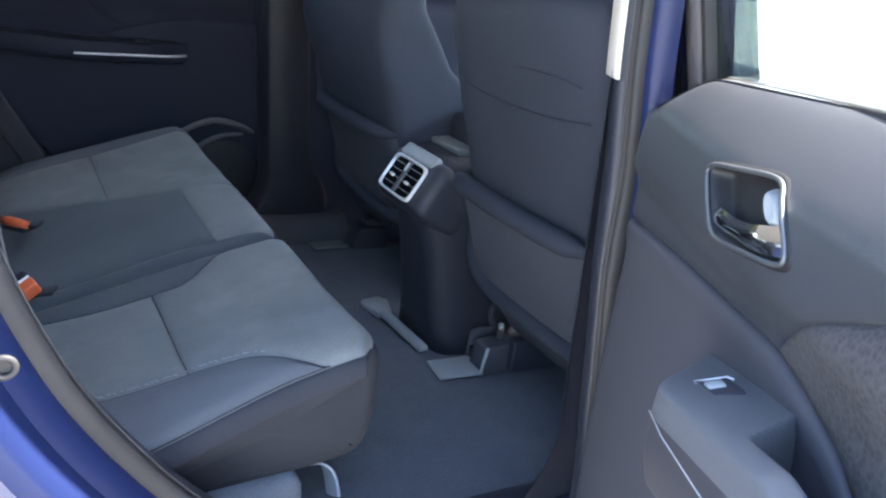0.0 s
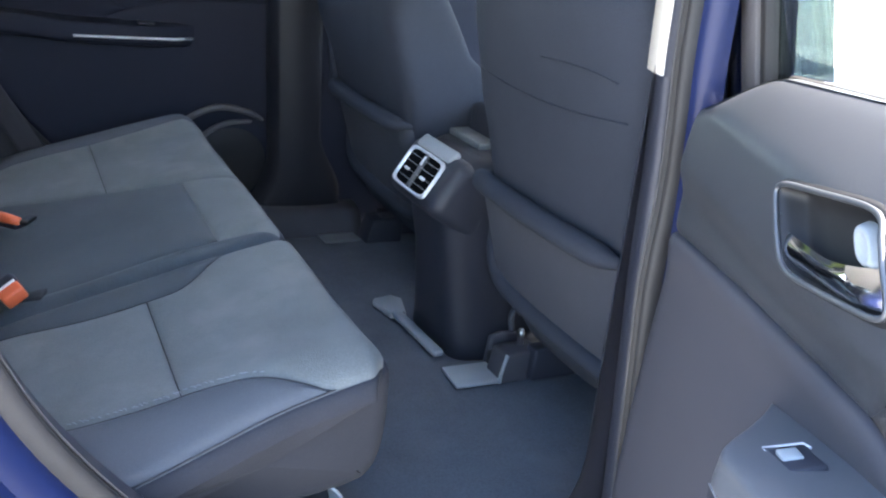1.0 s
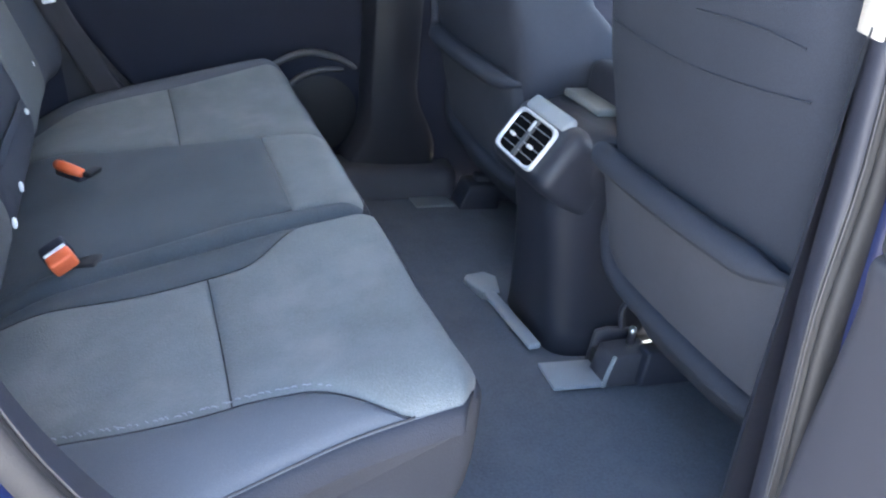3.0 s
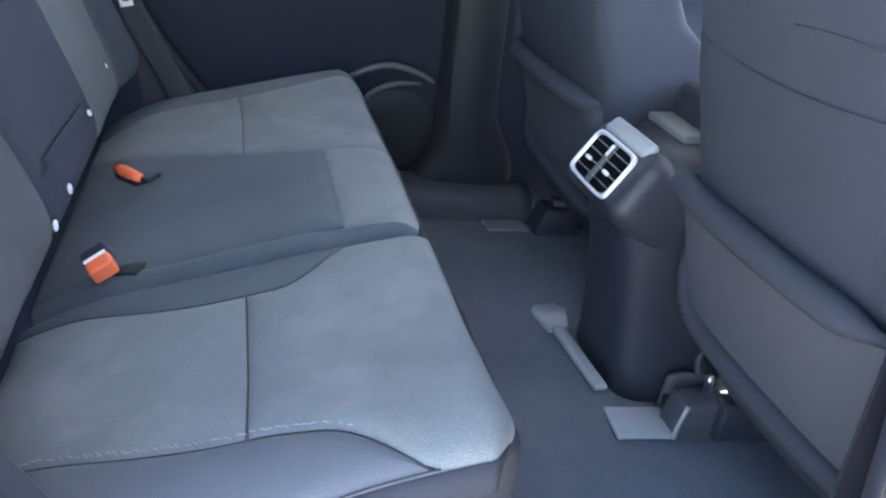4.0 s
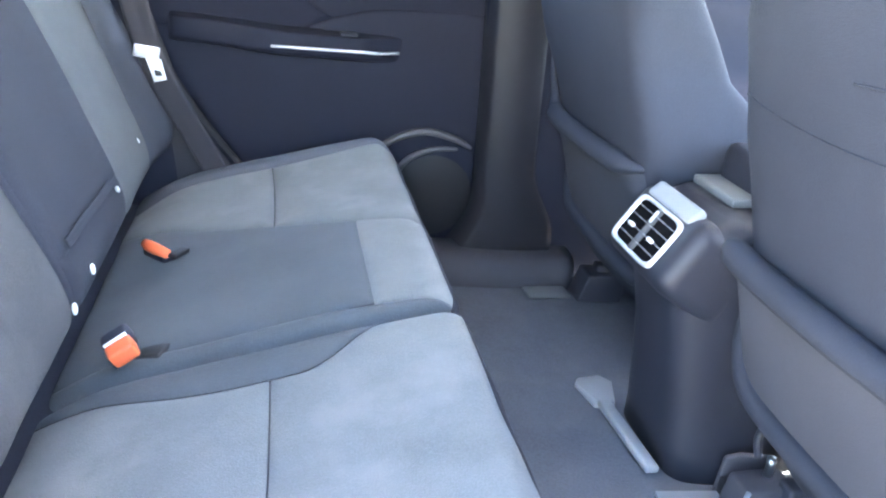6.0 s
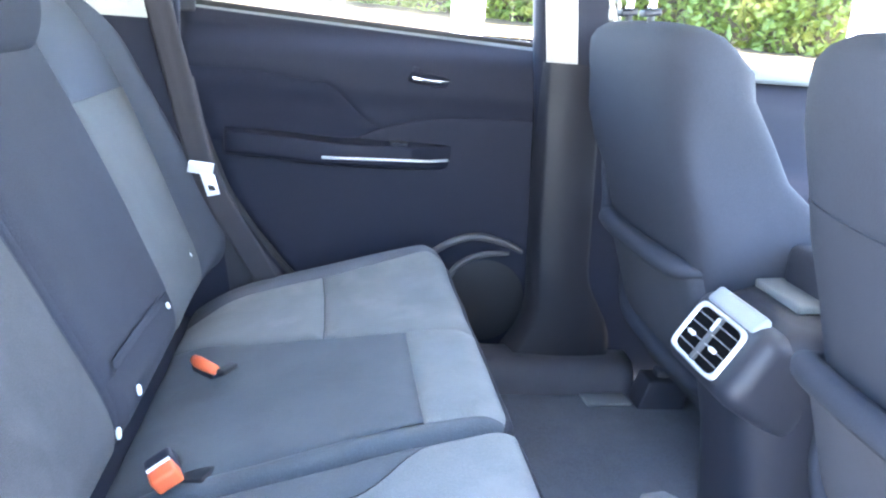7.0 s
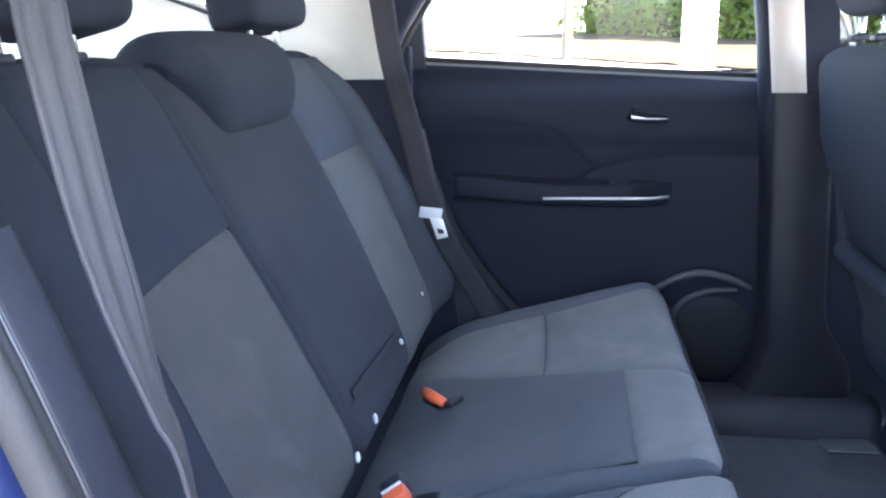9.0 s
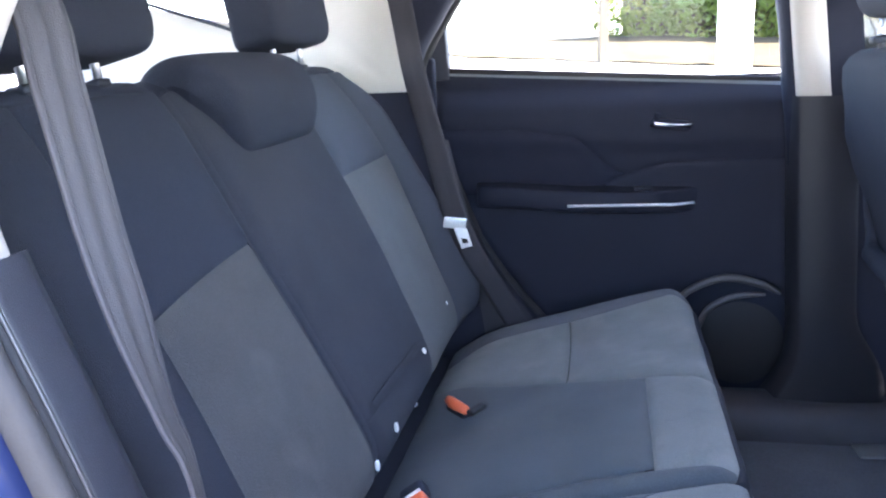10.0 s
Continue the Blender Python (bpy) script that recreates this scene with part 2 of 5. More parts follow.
def tube(points, radius, sides=8, bm=None, closed=False, flat=1.0):
    """A round bar along the points."""
    bm = bm or bmesh.new()
    pts = [Vector(p) for p in points]
    n = len(pts)
    rings = []
    side = None
    for i, p in enumerate(pts):
        a = pts[(i - 1) % n] if closed or i else p
        b = pts[(i + 1) % n] if closed or i < n - 1 else p
        d = (b - a).normalized()
        if side is None:
            side = d.orthogonal().normalized()
        side = (side - d * side.dot(d)).normalized()
        up = d.cross(side)
        r = radius(i / max(1, n - 1)) if callable(radius) else radius
        rings.append([bm.verts.new(p + side * math.cos(6.28319 * k / sides) * r + up * math.sin(6.28319 * k / sides) * r * flat) for k in range(sides)])
    for i in range(n if closed else n - 1):
        a, b = rings[i], rings[(i + 1) % n]
        for k in range(sides):
            bm.faces.new((a[k], a[(k + 1) % sides], b[(k + 1) % sides], b[k]))
    if not closed:
        bm.faces.new(rings[0])
        bm.faces.new(rings[-1])
    return bm


def curve_points(points, n):
    return [spline(points, i / n) for i in range(n + 1)]


def box(size, at=(0, 0, 0), turn=(0, 0, 0), bevel=0.004, seg=2, taper=(1, 1), bm=None):
    """A block with rounded edges; taper scales its upper face."""
    bm2 = bmesh.new()
    bmesh.ops.create_cube(bm2, size=1)
    for v in bm2.verts:
        k = taper if v.co.z > 0 else (1, 1)
        v.co = Vector((v.co.x * size[0] * k[0], v.co.y * size[1] * k[1], v.co.z * size[2]))
    if bevel:
        bmesh.ops.bevel(bm2, geom=bm2.edges[:], offset=bevel, segments=seg, profile=0.5, affect="EDGES")
    bm2.transform(pose(*at, *turn))
    if bm is None:
        return bm2
    me = bpy.data.meshes.new("tmp")
    bm2.to_mesh(me)
    bm2.free()
    bm.from_mesh(me)
    bpy.data.meshes.remove(me)
    return bm


def loft(stations, sides=40, caps=True):
    """Stacked rounded sections: (z, cx, cy, half x, half y, squareness)."""
    bm = bmesh.new()
    rings = []
    for z, cx, cy, hx, hy, n in stations:
        ring = []
        for k in range(sides):
            a = 6.28319 * (k + 0.5) / sides
            c, s = math.cos(a), math.sin(a)
            ring.append(bm.verts.new((cx + hx * math.copysign(abs(c) ** (2 / n), c), cy + hy * math.copysign(abs(s) ** (2 / n), s), z)))
        rings.append(ring)
    for a, b in zip(rings, rings[1:]):
        for k in range(sides):
            bm.faces.new((a[k], a[(k + 1) % sides], b[(k + 1) % sides], b[k]))
    if caps:
        bm.faces.new(rings[0])
        bm.faces.new(rings[-1])
    return bm


def pillow(half, n=3.2, rings=18, sides=36, shape=None):
    """A puffed rounded block about the origin."""
    bm = bmesh.new()

    def fn(u, v):
        b, a = (u - 0.5) * math.pi, v * 2 * math.pi
        e = 2 / n
        p = lambda q: math.copysign(abs(q) ** e, q)  # noqa: E731
        co = Vector((half[0] * p(math.cos(b)) * p(math.cos(a)), half[1] * p(math.cos(b)) * p(math.sin(a)), half[2] * p(math.sin(b))))
        return shape(co) if shape else co

    return sheet(fn, rings, sides, bm)


def slab(outline, y0, y1, bevel=0.0):
    """A plate between two planes y = const from an outline of (x, z)."""
    bm = bmesh.new()
    a = [bm.verts.new((x, y0, z)) for x, z in outline]
    b = [bm.verts.new((x, y1, z)) for x, z in outline]
    bm.faces.new(a)
    bm.faces.new(b[::-1])
    for i in range(len(outline)):
        j = (i + 1) % len(outline)
        bm.faces.new((a[i], a[j], b[j], b[i]))
    if bevel:
        bmesh.ops.bevel(bm, geom=bm.edges[:], offset=bevel, segments=2, profile=0.5, affect="EDGES")
    return bm


def pane(outline, y):
    bm = bmesh.new()
    bm.faces.new([bm.verts.new((px, y, pz)) for px, pz in outline])
    return bm


def strap(points, width_dirs, width, thick=0.0016, n=40, ribbed=0.25):
    """A flat band of webbing along the points."""
    bm = bmesh.new()
    pts = curve_points(points, n)
    wid = curve_points(width_dirs, n)
    rows = []
    for i, p in enumerate(pts):
        d = (pts[min(n, i + 1)] - pts[max(0, i - 1)]).normalized()
        w = (wid[i] - d * wid[i].dot(d)).normalized()
        nn = d.cross(w)
        row = []
        for k in range(9):
            c = (k / 8 - 0.5)
            rib = 0.0035 * math.cos(k * 1.6 + i * 0.12) * ribbed
            row.append((bm.verts.new(p + w * c * width + nn * (thick / 2 + rib * 0.5)), bm.verts.new(p + w * c * width - nn * thick / 2)))
        rows.append(row)
    for a, b in zip(rows, rows[1:]):
        for k in range(8):
            bm.faces.new((a[k][0], a[k + 1][0], b[k + 1][0], b[k][0]))
            bm.faces.new((a[k][1], a[k + 1][1], b[k + 1][1], b[k][1]))
        for k in (0, 8):
            bm.faces.new((a[k][0], a[k][1], b[k][1], b[k][0]))
    return bm


class Body:
    """An upholstered form: a side profile carried across the car, with rounded ends."""

    def __init__(self, profile, y0, y1, r, lift=None, flip=1):
        self.flip, self.profile, self.y0, self.y1, self.r, self.lift = flip, profile, y0, y1, r, lift

    def ends(self, s):
        a = self.y0(s) if callable(self.y0) else self.y0
        b = self.y1(s) if callable(self.y1) else self.y1
        return a, b

    def raw(self, s, y):
        p = spline(self.profile, s)
        d = spline(self.profile, min(1, s + 0.004)) - spline(self.profile, max(0, s - 0.004))
        n = Vector((-d.y, d.x)).normalized() * self.flip
        a, b = self.ends(s)
        e = max(0.0, min(y - a, b - y))
        drop = self.r - math.sqrt(max(0, self.r ** 2 - max(0, self.r - e) ** 2)) if e < self.r else 0.0
        p = p - n * drop
        up = self.lift(s, y) if self.lift else 0.0
        return Vector((p.x + n.x * up, y, p.y + n.y * up)), Vector((n.x, 0, n.y))

    def panel(self, s0, s1, y0, y1, nu, nv, puff=0.006, edge=0.02, groove=0.0028):
        """One sewn panel between two seams s0, s1 (along) and two seams y0, y1 (across, may vary along)."""
        f = lambda q, k: q(k) if callable(q) else q  # noqa: E731

        def fn(u, v):
            s = lerp(f(s0, v), f(s1, v), u)
            a, b = f(y0, s), f(y1, s)
            y = lerp(a, b, v)
            p, n = self.raw(s, y)
            length = 0.9 * abs(f(s1, v) - f(s0, v)) * self.length()
            d = min(v * (b - a), (1 - v) * (b - a), u * length, (1 - u) * length)
            return p + n * (puff * (1 - math.exp(-d / edge)) - groove * math.exp(-d / 0.005))

        # finer rows close to the seams
        def ease(k):
            return 0.5 - 0.5 * math.cos(math.pi * k) if 0 < k < 1 else k

        return sheet(lambda u, v: fn(ease(u), ease(v)), nu, nv)

    def seam(self, places, r=0.0009, sink=0.0013):
        """A dark sewn seam through places (s, y)."""
        pts = []
        for s, y in places:
            p, n = self.raw(s, y)
            pts.append(p - n * sink)
        return tube(pts, r, 6)

    def length(self):
        if not hasattr(self, "_len"):
            pts = curve_points([(*p, 0) for p in self.profile], 60)
            self._len = sum((b - a).length for a, b in zip(pts, pts[1:]))
        return self._len

    def cap(self, end, n=60):
        """The flat side that closes one end."""
        bm = bmesh.new()
        vs = []
        for i in range(n + 1):
            s = i / n
            a, b = self.ends(s)
            p, _ = self.raw(s, a if end == 0 else b)
            vs.append(bm.verts.new(p))
        mid = bm.verts.new(sum((v.co for v in vs), Vector()) / len(vs))
        for i in range(n + 1):
            bm.faces.new((vs[i], vs[(i + 1) % (n + 1)], mid))
        return bm


# ---- ground and surroundings ----
def ground_z(y):
    return 0.86 * step01(2.4, 5.2, y) + 0.062 * max(0.0, y - 5.2)


bm = bmesh.new()
ys = [-400, -120, -40, -12, -4, 0, 2.2, 2.8, 3.4, 4, 4.6, 5.3, 7, 9, 11, 14, 20, 40]
xs = [-400, -100, -30, -10, -4, 0, 4, 10, 30, 100, 400]
rows = [[bm.verts.new((x, y, ground_z(min(y, 20)))) for x in xs] for y in ys + [400]]
for a, b in zip(rows, rows[1:]):
    for k in range(len(xs) - 1):
        bm.faces.new((a[k], a[k + 1], b[k + 1], b[k]))
tagged(part("ground", bm, CONCRETE), "pale sunlit concrete forecourt rising beyond the car", "ground", kind="structure")

# the hedge runs from far off to close beside the bonnet
HEDGE_A, HEDGE_B = Vector((-0.35, 12.6)), Vector((5.35, 7.97))


def hedge_point(k, across):
    d = (HEDGE_B - HEDGE_A)
    n = Vector((-d.y, d.x)).normalized()
    p = HEDGE_A + d * k + n * across
    return p


def soil_strip():
    def fn(u, v):
        p = hedge_point(u * 1.05 - 0.02, lerp(-3.0, 1.2, v) + 0.2 * noise.noise(Vector((u * 14, v * 3, 0))))
        return Vector((p.x, p.y, ground_z(p.y) + 0.02 + 0.05 * math.sin(math.pi * v) + 0.02 * noise.noise(Vector((u * 40, v * 5, 1)))))

    return sheet(fn, 70, 10)


tagged(part("soil_bed", soil_strip(), SOIL), "bare brown soil strip with fallen leaves under the hedge", "soil", kind="structure")


def hedge():
    rng = random.Random(7)
    ob = thing("hedge", "tall green leafy hedge with yellowing sunlit leaves", "hedge")
    bm = bmesh.new()
    for i in range(34000):
        k = rng.random()
        z = rng.random() ** 0.8 * 3.2
        depth = rng.random() ** 2 * 0.8
        bulge = 0.28 * noise.noise(Vector((k * 9, z * 1.3, 3))) + 0.12 * noise.noise(Vector((k * 29, z * 4, 8)))
        p = hedge_point(k, depth - bulge + 0.1 * max(0, z - 2.4) ** 2)
        base = Vector((p.x, p.y, ground_z(p.y) - 0.02 + z))
        size = rng.uniform(0.04, 0.085)
        d = Vector((rng.gauss(0, 1), rng.gauss(-0.5, 1), rng.gauss(0.2, 0.8))).normalized()
        w = d.orthogonal().normalized()
        w.rotate(Matrix.Rotation(rng.uniform(0, 6.28), 3, d))
        nn = d.cross(w)
        a = bm.verts.new(base - d * size)
        b = bm.verts.new(base + w * size * 0.45 + nn * size * 0.12)
        c = bm.verts.new(base + d * size)
        e = bm.verts.new(base - w * size * 0.45 + nn * size * 0.12)
        bm.faces.new((a, b, c))
        bm.faces.new((a, c, e))
    me = bpy.data.meshes.new("leaves")
    bm.to_mesh(me)
    bm.free()
    me.materials.append(LEAF)
    leaves = new("leaves", me)
    leaves.parent = ob
    tagged(leaves, "small green and yellow leaves", kind="stuff")
    core = sheet(lambda u, v: Vector((hedge_point(u, 0.62).x, hedge_point(u, 0.62).y + 0.25 * noise.noise(Vector((u * 30, v * 4, 0))), ground_z(hedge_point(u, 0.62).y) - 0.05 + v * (3.0 + 0.3 * noise.noise(Vector((u * 22, 0, 4)))))), 80, 10)
    tagged(part("inner_growth", core, TWIG, ob, "dark twiggy inside of the hedge"), kind="stuff")
    bm = bmesh.new()
    for i in range(36):
        k = (i + rng.random()) / 36
        p = hedge_point(k, 0.75 + rng.uniform(-0.1, 0.2))
        z = ground_z(p.y)
        tube([(p.x, p.y, z), (p.x + rng.uniform(-.1, .1), p.y, z + 1.0), (p.x + rng.uniform(-.3, .3), p.y + rng.uniform(-.2, .2), z + 2.6)], lambda q: 0.022 - 0.014 * q, 6, bm)
    tagged(part("branches", bm, TWIG, ob), kind="stuff")


hedge()


def post(x, y, half, height, lean=0.0, paint=POST, label="white painted square post standing on the forecourt"):
    ob = thing("fence_post", label, "post", Matrix.Translation((x, y, ground_z(y) - 0.05)), "posts by the hedge")
    part("shaft", box((half * 2, half * 2, height), (0, 0, height / 2), (lean, 0, 20), 0.008), paint, ob, smooth=False)
    part("cap", box((half * 2.5, half * 2.5, 0.05), (0, 0, height + 0.02), (lean, 0, 20), 0.01), paint, ob, smooth=False)


post(0.66, 5.4, 0.085, 2.6)
post(-0.20, 8.6, 0.045, 1.9, 2, WOOD, "thin weathered wooden stake beside the hedge")
post(3.05, 4.6, 0.075, 2.6)


# ---- the car body ----
MID = 0.635          # the car's middle plane
FLOOR = 0.455
car = thing("car_body", "blue five-door car body with dark interior trim", "car body")


def mirror_y(bm, shift):
    for v in bm.verts:
        v.co.y = 2 * MID - v.co.y + shift[1]
        v.co.x += shift[0]
    return bm


def both(name, make, material, label="", smooth=True, shift=(0, 0)):
    for k in (0, 1):
        bm = make()
        part(name, mirror_y(bm, shift) if k else bm, material, car, label, smooth)


# door opening, seen from the side, as (x, z): up the front pillar, along the roof, down the rear, over the wheel arch, along the sill
OPENING = [(0.295, 0.52), (0.282, 0.70), (0.269, 0.90), (0.252, 1.08), (0.240, 1.17), (0.226, 1.30), (0.198, 1.43), (0.14, 1.52), (0.04, 1.555), (-0.10, 1.555), (-0.24, 1.52), (-0.35, 1.445),
           (-0.412, 1.38), (-0.450, 1.325), (-0.487, 1.265), (-0.503, 1.215), (-0.499, 1.16), (-0.466, 1.07), (-0.433, 0.98), (-0.405, 0.905), (-0.367, 0.825), (-0.314, 0.745), (-0.25, 0.668),
           (-0.15, 0.575), (-0.06, 0.50), (0.03, 0.462), (0.15, 0.458), (0.27, 0.462)]
loop = []
for i in range(150):
    f = i / 150 * len(OPENING)
    a = int(f)
    p = [Vector(OPENING[(a + q) % len(OPENING)]) for q in (-1, 0, 1, 2)]
    t = f - a
    loop.append(0.5 * ((2 * p[1]) + (p[2] - p[0]) * t + (2 * p[0] - 5 * p[1] + 4 * p[2] - p[3]) * t * t + (3 * p[1] - p[0] - 3 * p[2] + p[3]) * t ** 3))
out_dirs = []
for i in range(150):
    d = loop[(i + 1) % 150] - loop[i - 1]
    out_dirs.append(Vector((d.y, -d.x)).normalized())


def widen(p):
    """The middle pillar's flange steps back above the door's waist."""
    return step01(0.15, 0.22, p.x) * step01(0.88, 1.06, p.y) * step01(1.50, 1.36, p.y)


def ring_band(section, keep=None, front=0.0):
    """A band round the door opening from a section of (outward, y), further out by front on the middle pillar."""
    bm = bmesh.new()
    rows = []
    for p, o in zip(loop, out_dirs):
        belly = -0.035 * step01(1.15, 0.55, p.y) * (0.25 + 0.75 * step01(-0.3, 0.1, p.x))
        w = front * widen(p)
        rows.append([bm.verts.new((p.x + o.x * (q + w), y + belly, p.y + o.y * (q + w))) for q, y in section])
    for i in range(150):
        if keep and not keep(loop[i]):
            continue
        a, b = rows[i], rows[(i + 1) % 150]
        for k in range(len(section) - 1):
            bm.faces.new((a[k], a[k + 1], b[k + 1], b[k]))
    return bm


def pale(p):
    """The upper rear pillar and the roof edge carry pale trim."""
    return p.y > 1.165 and p.x < 0.15


part("pale_opening_trim", ring_band([(0.018, -0.004), (0.010, -0.010), (0.002, -0.022), (0.0, -0.030), (0.0, -0.050), (0.004, -0.053)], pale), BEIGE, car, "light beige trim along the door opening")
part("inner_pillar_trim", ring_band([(0.16, 0.034), (0.10, 0.030), (0.040, 0.010), (0.018, -0.004)], pale), TRIM, car)


def pale_front(p):
    """The upper middle pillar is pale as well."""
    return p.y > 1.136 and p.x > 0.15


part("opening_trim", ring_band([(0.14, 0.030), (0.06, 0.024), (0.012, 0.008), (0.0, -0.012), (0.0, -0.040), (-0.002, -0.050), (0.004, -0.053)], lambda p: not pale(p) and p.x < 0.16), TRIM, car)
part("opening_trim", ring_band([(0.05, -0.012), (0.012, -0.018), (0.002, -0.026), (0.0, -0.040), (-0.002, -0.050), (0.004, -0.053)], lambda p: p.x > 0.16 and not pale_front(p), 0.008), TRIM, car)
part("opening_trim", ring_band([(0.004, -0.044), (-0.001, -0.046), (-0.002, -0.050), (0.008, -0.058)], lambda p: p.x > 0.15 and pale_front(p), 0.009), TRIM, car)
part("pale_opening_trim", ring_band([(0.060, 0.006), (0.022, -0.001), (0.010, -0.010), (0.004, -0.028), (0.0, -0.045), (0.008, -0.047)], pale_front, 0.005), BEIGE, car, "pale beige upper pillar trim")
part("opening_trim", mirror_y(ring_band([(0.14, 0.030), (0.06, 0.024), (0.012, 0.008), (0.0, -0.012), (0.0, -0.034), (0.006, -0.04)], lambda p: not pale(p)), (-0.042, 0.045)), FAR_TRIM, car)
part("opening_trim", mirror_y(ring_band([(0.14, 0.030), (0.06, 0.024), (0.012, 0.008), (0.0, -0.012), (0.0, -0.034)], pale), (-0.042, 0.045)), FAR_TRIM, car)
both("door_seal", lambda: ring_band([(0.006, -0.050), (-0.003, -0.051), (-0.0065, -0.054), (-0.006, -0.058), (-0.001, -0.0605), (0.001, -0.062), (-0.005, -0.0635), (-0.008, -0.067), (-0.006, -0.072), (0.0, -0.075), (0.010, -0.0765), (0.02, -0.074)], None, 0.017), RUBBER, "ribbed grey rubber door seal", shift=(-0.042, 0.045))
# two thin lighter tubes draw the highlights along the seal's ribs
for q, y in ((-0.0045, -0.0515), (-0.0085, -0.0585)):
    lip = [(p.x + o.x * (q + 0.017 * widen(p)), y - 0.035 * step01(1.15, 0.55, p.y) * (0.25 + 0.75 * step01(-0.3, 0.1, p.x)), p.y + o.y * (q + 0.017 * widen(p))) for p, o in zip(loop, out_dirs)]
    part("seal_highlight", tube(lip, 0.0011, 6, closed=True), SEAL_GLINT, car, "thin glossy line added as a highlight on the door seal")
both("door_jamb", lambda: ring_band([(0.012, -0.070), (0.012, -0.078), (0.018, -0.090), (0.030, -0.096), (0.036, -0.099)], None, 0.009), JAMB_BLUE, "blue painted door jamb", shift=(-0.042, 0.045))


def off_pillar(p):
    return p.x < 0.2 or p.y < 0.5


both("door_jamb", lambda: ring_band([(0.036, -0.099), (0.040, -0.110), (0.046, -0.128), (0.060, -0.136), (0.078, -0.138), (0.084, -0.142), (0.088, -0.160), (0.10, -0.172)], off_pillar, 0.009), JAMB_BLUE, "blue painted outer step of the jamb", shift=(-0.042, 0.045))
part("hinge_recess", ring_band([(0.036, -0.099), (0.040, -0.092), (0.046, -0.050), (0.075, -0.006), (0.20, 0.010)], lambda p: not off_pillar(p), 0.009), FRAME_GREY, car, "grey sealed recess beside the hinges")


def outer_skin():
    """Blue outer side round the opening."""
    def ring(q, y):
        return [(p.x + o.x * q, y + 0.06 * max(0.0, p.y + o.y * q - 1.15), p.y + o.y * q) for p, o in zip(loop, out_dirs)]
    bm = bmesh.new()
    a = [bm.verts.new(v) for v in ring(0.10, -0.172)]
    b = [bm.verts.new((x, y, z)) for x, y, z in ring(0.13, -0.178)]
    c = []
    for (x, y, z) in ring(0.13, -0.178):
        c.append(bm.verts.new((x + (0.0 if x > 0.1 else -0.10 if x < -0.2 else 0), y + 0.02, max(0.28, min(z + (0.0 if z < 1.3 else 0.03), 1.64)) if z > 0.6 else 0.26)))
    for r1, r2 in ((a, b), (b, c)):
        for i in range(150):
            if not off_pillar(loop[i]):
                continue
            j = (i + 1) % 150
            bm.faces.new((r1[i], r1[j], r2[j], r2[i]))
    return bm


both("side_skin", outer_skin, BLUE, shift=(-0.042, 0.045))


def rear_quarter():
    """Rear wing with the swelling over the wheel."""
    def fn(u, v):
        z = lerp(0.30, 1.16, v)
        edge = np.interp(z, [0.30, 0.46, 0.50, 0.575, 0.665, 0.745, 0.825, 0.905, 0.98, 1.07, 1.16], [-0.12, -0.12, -0.14, -0.22, -0.31, -0.385, -0.435, -0.475, -0.51, -0.545, -0.565])
        x = lerp(float(edge), -1.62, u)
        swell = 0.028 * math.exp(-((z - 0.70) / 0.10) ** 2) - 0.012 * math.exp(-((z - 0.86) / 0.05) ** 2)
        return Vector((x, -0.168 - 0.035 * step01(1.15, 0.55, z) - swell * step01(0, 0.15, u) - 0.02 * math.sin(math.pi * u), z))
    return sheet(fn, 24, 40)


both("rear_wing", rear_quarter, BLUE)


def wall_frame(outline_out, outline_in, y, thick, bm=None):
    """A panel with one opening, both outlines of the same count, as (x, z)."""
    bm = bm or bmesh.new()
    n = len(outline_out)
    rings = []
    for yy in (y, y + thick):
        rings.append(([bm.verts.new((px, yy, pz)) for px, pz in outline_out], [bm.verts.new((px, yy, pz)) for px, pz in outline_in]))
    for i in range(n):
        j = (i + 1) % n
        for k in (0, 1):
            bm.faces.new((rings[k][0][i], rings[k][0][j], rings[k][1][j], rings[k][1][i]))
        for q in (0, 1):
            bm.faces.new((rings[0][q][i], rings[0][q][j], rings[1][q][j], rings[1][q][i]))
    return bm


# fittings in the painted door jamb
def plug(x, y, z):
    bm = tube([(x + 0.009 * math.cos(a * 0.3927), y - 0.003, z + 0.009 * math.sin(a * 0.3927)) for a in range(16)], 0.003, 8, closed=True)
    return sheet(lambda u, v: Vector((x + 0.009 * u * math.cos(6.28319 * v), y - 0.001, z + 0.009 * u * math.sin(6.28319 * v))), 3, 16, bm)


part("rubber_plug", plug(-0.425, -0.150, 0.905), RUBBER, car, "round rubber plug in the painted jamb")

# floor, sills, tunnel
def floor_fn(u, v):
    x = lerp(-0.50, 1.55, u)
    y = lerp(0.0, 1.27, v)
    tunnel = 0.035 * math.exp(-((y - MID) / 0.14) ** 4) * step01(0.48, 0.6, x)
    rise = 0.05 * step01(-0.02, -0.30, x)
    return Vector((x, y, FLOOR + tunnel + rise + 0.002 * noise.noise(Vector((x * 9, y * 9, 0)))))


tagged(part("floor", sheet(floor_fn, 60, 50), CARPET), "dark grey carpeted car floor, slightly dusty", "car floor", kind="structure")


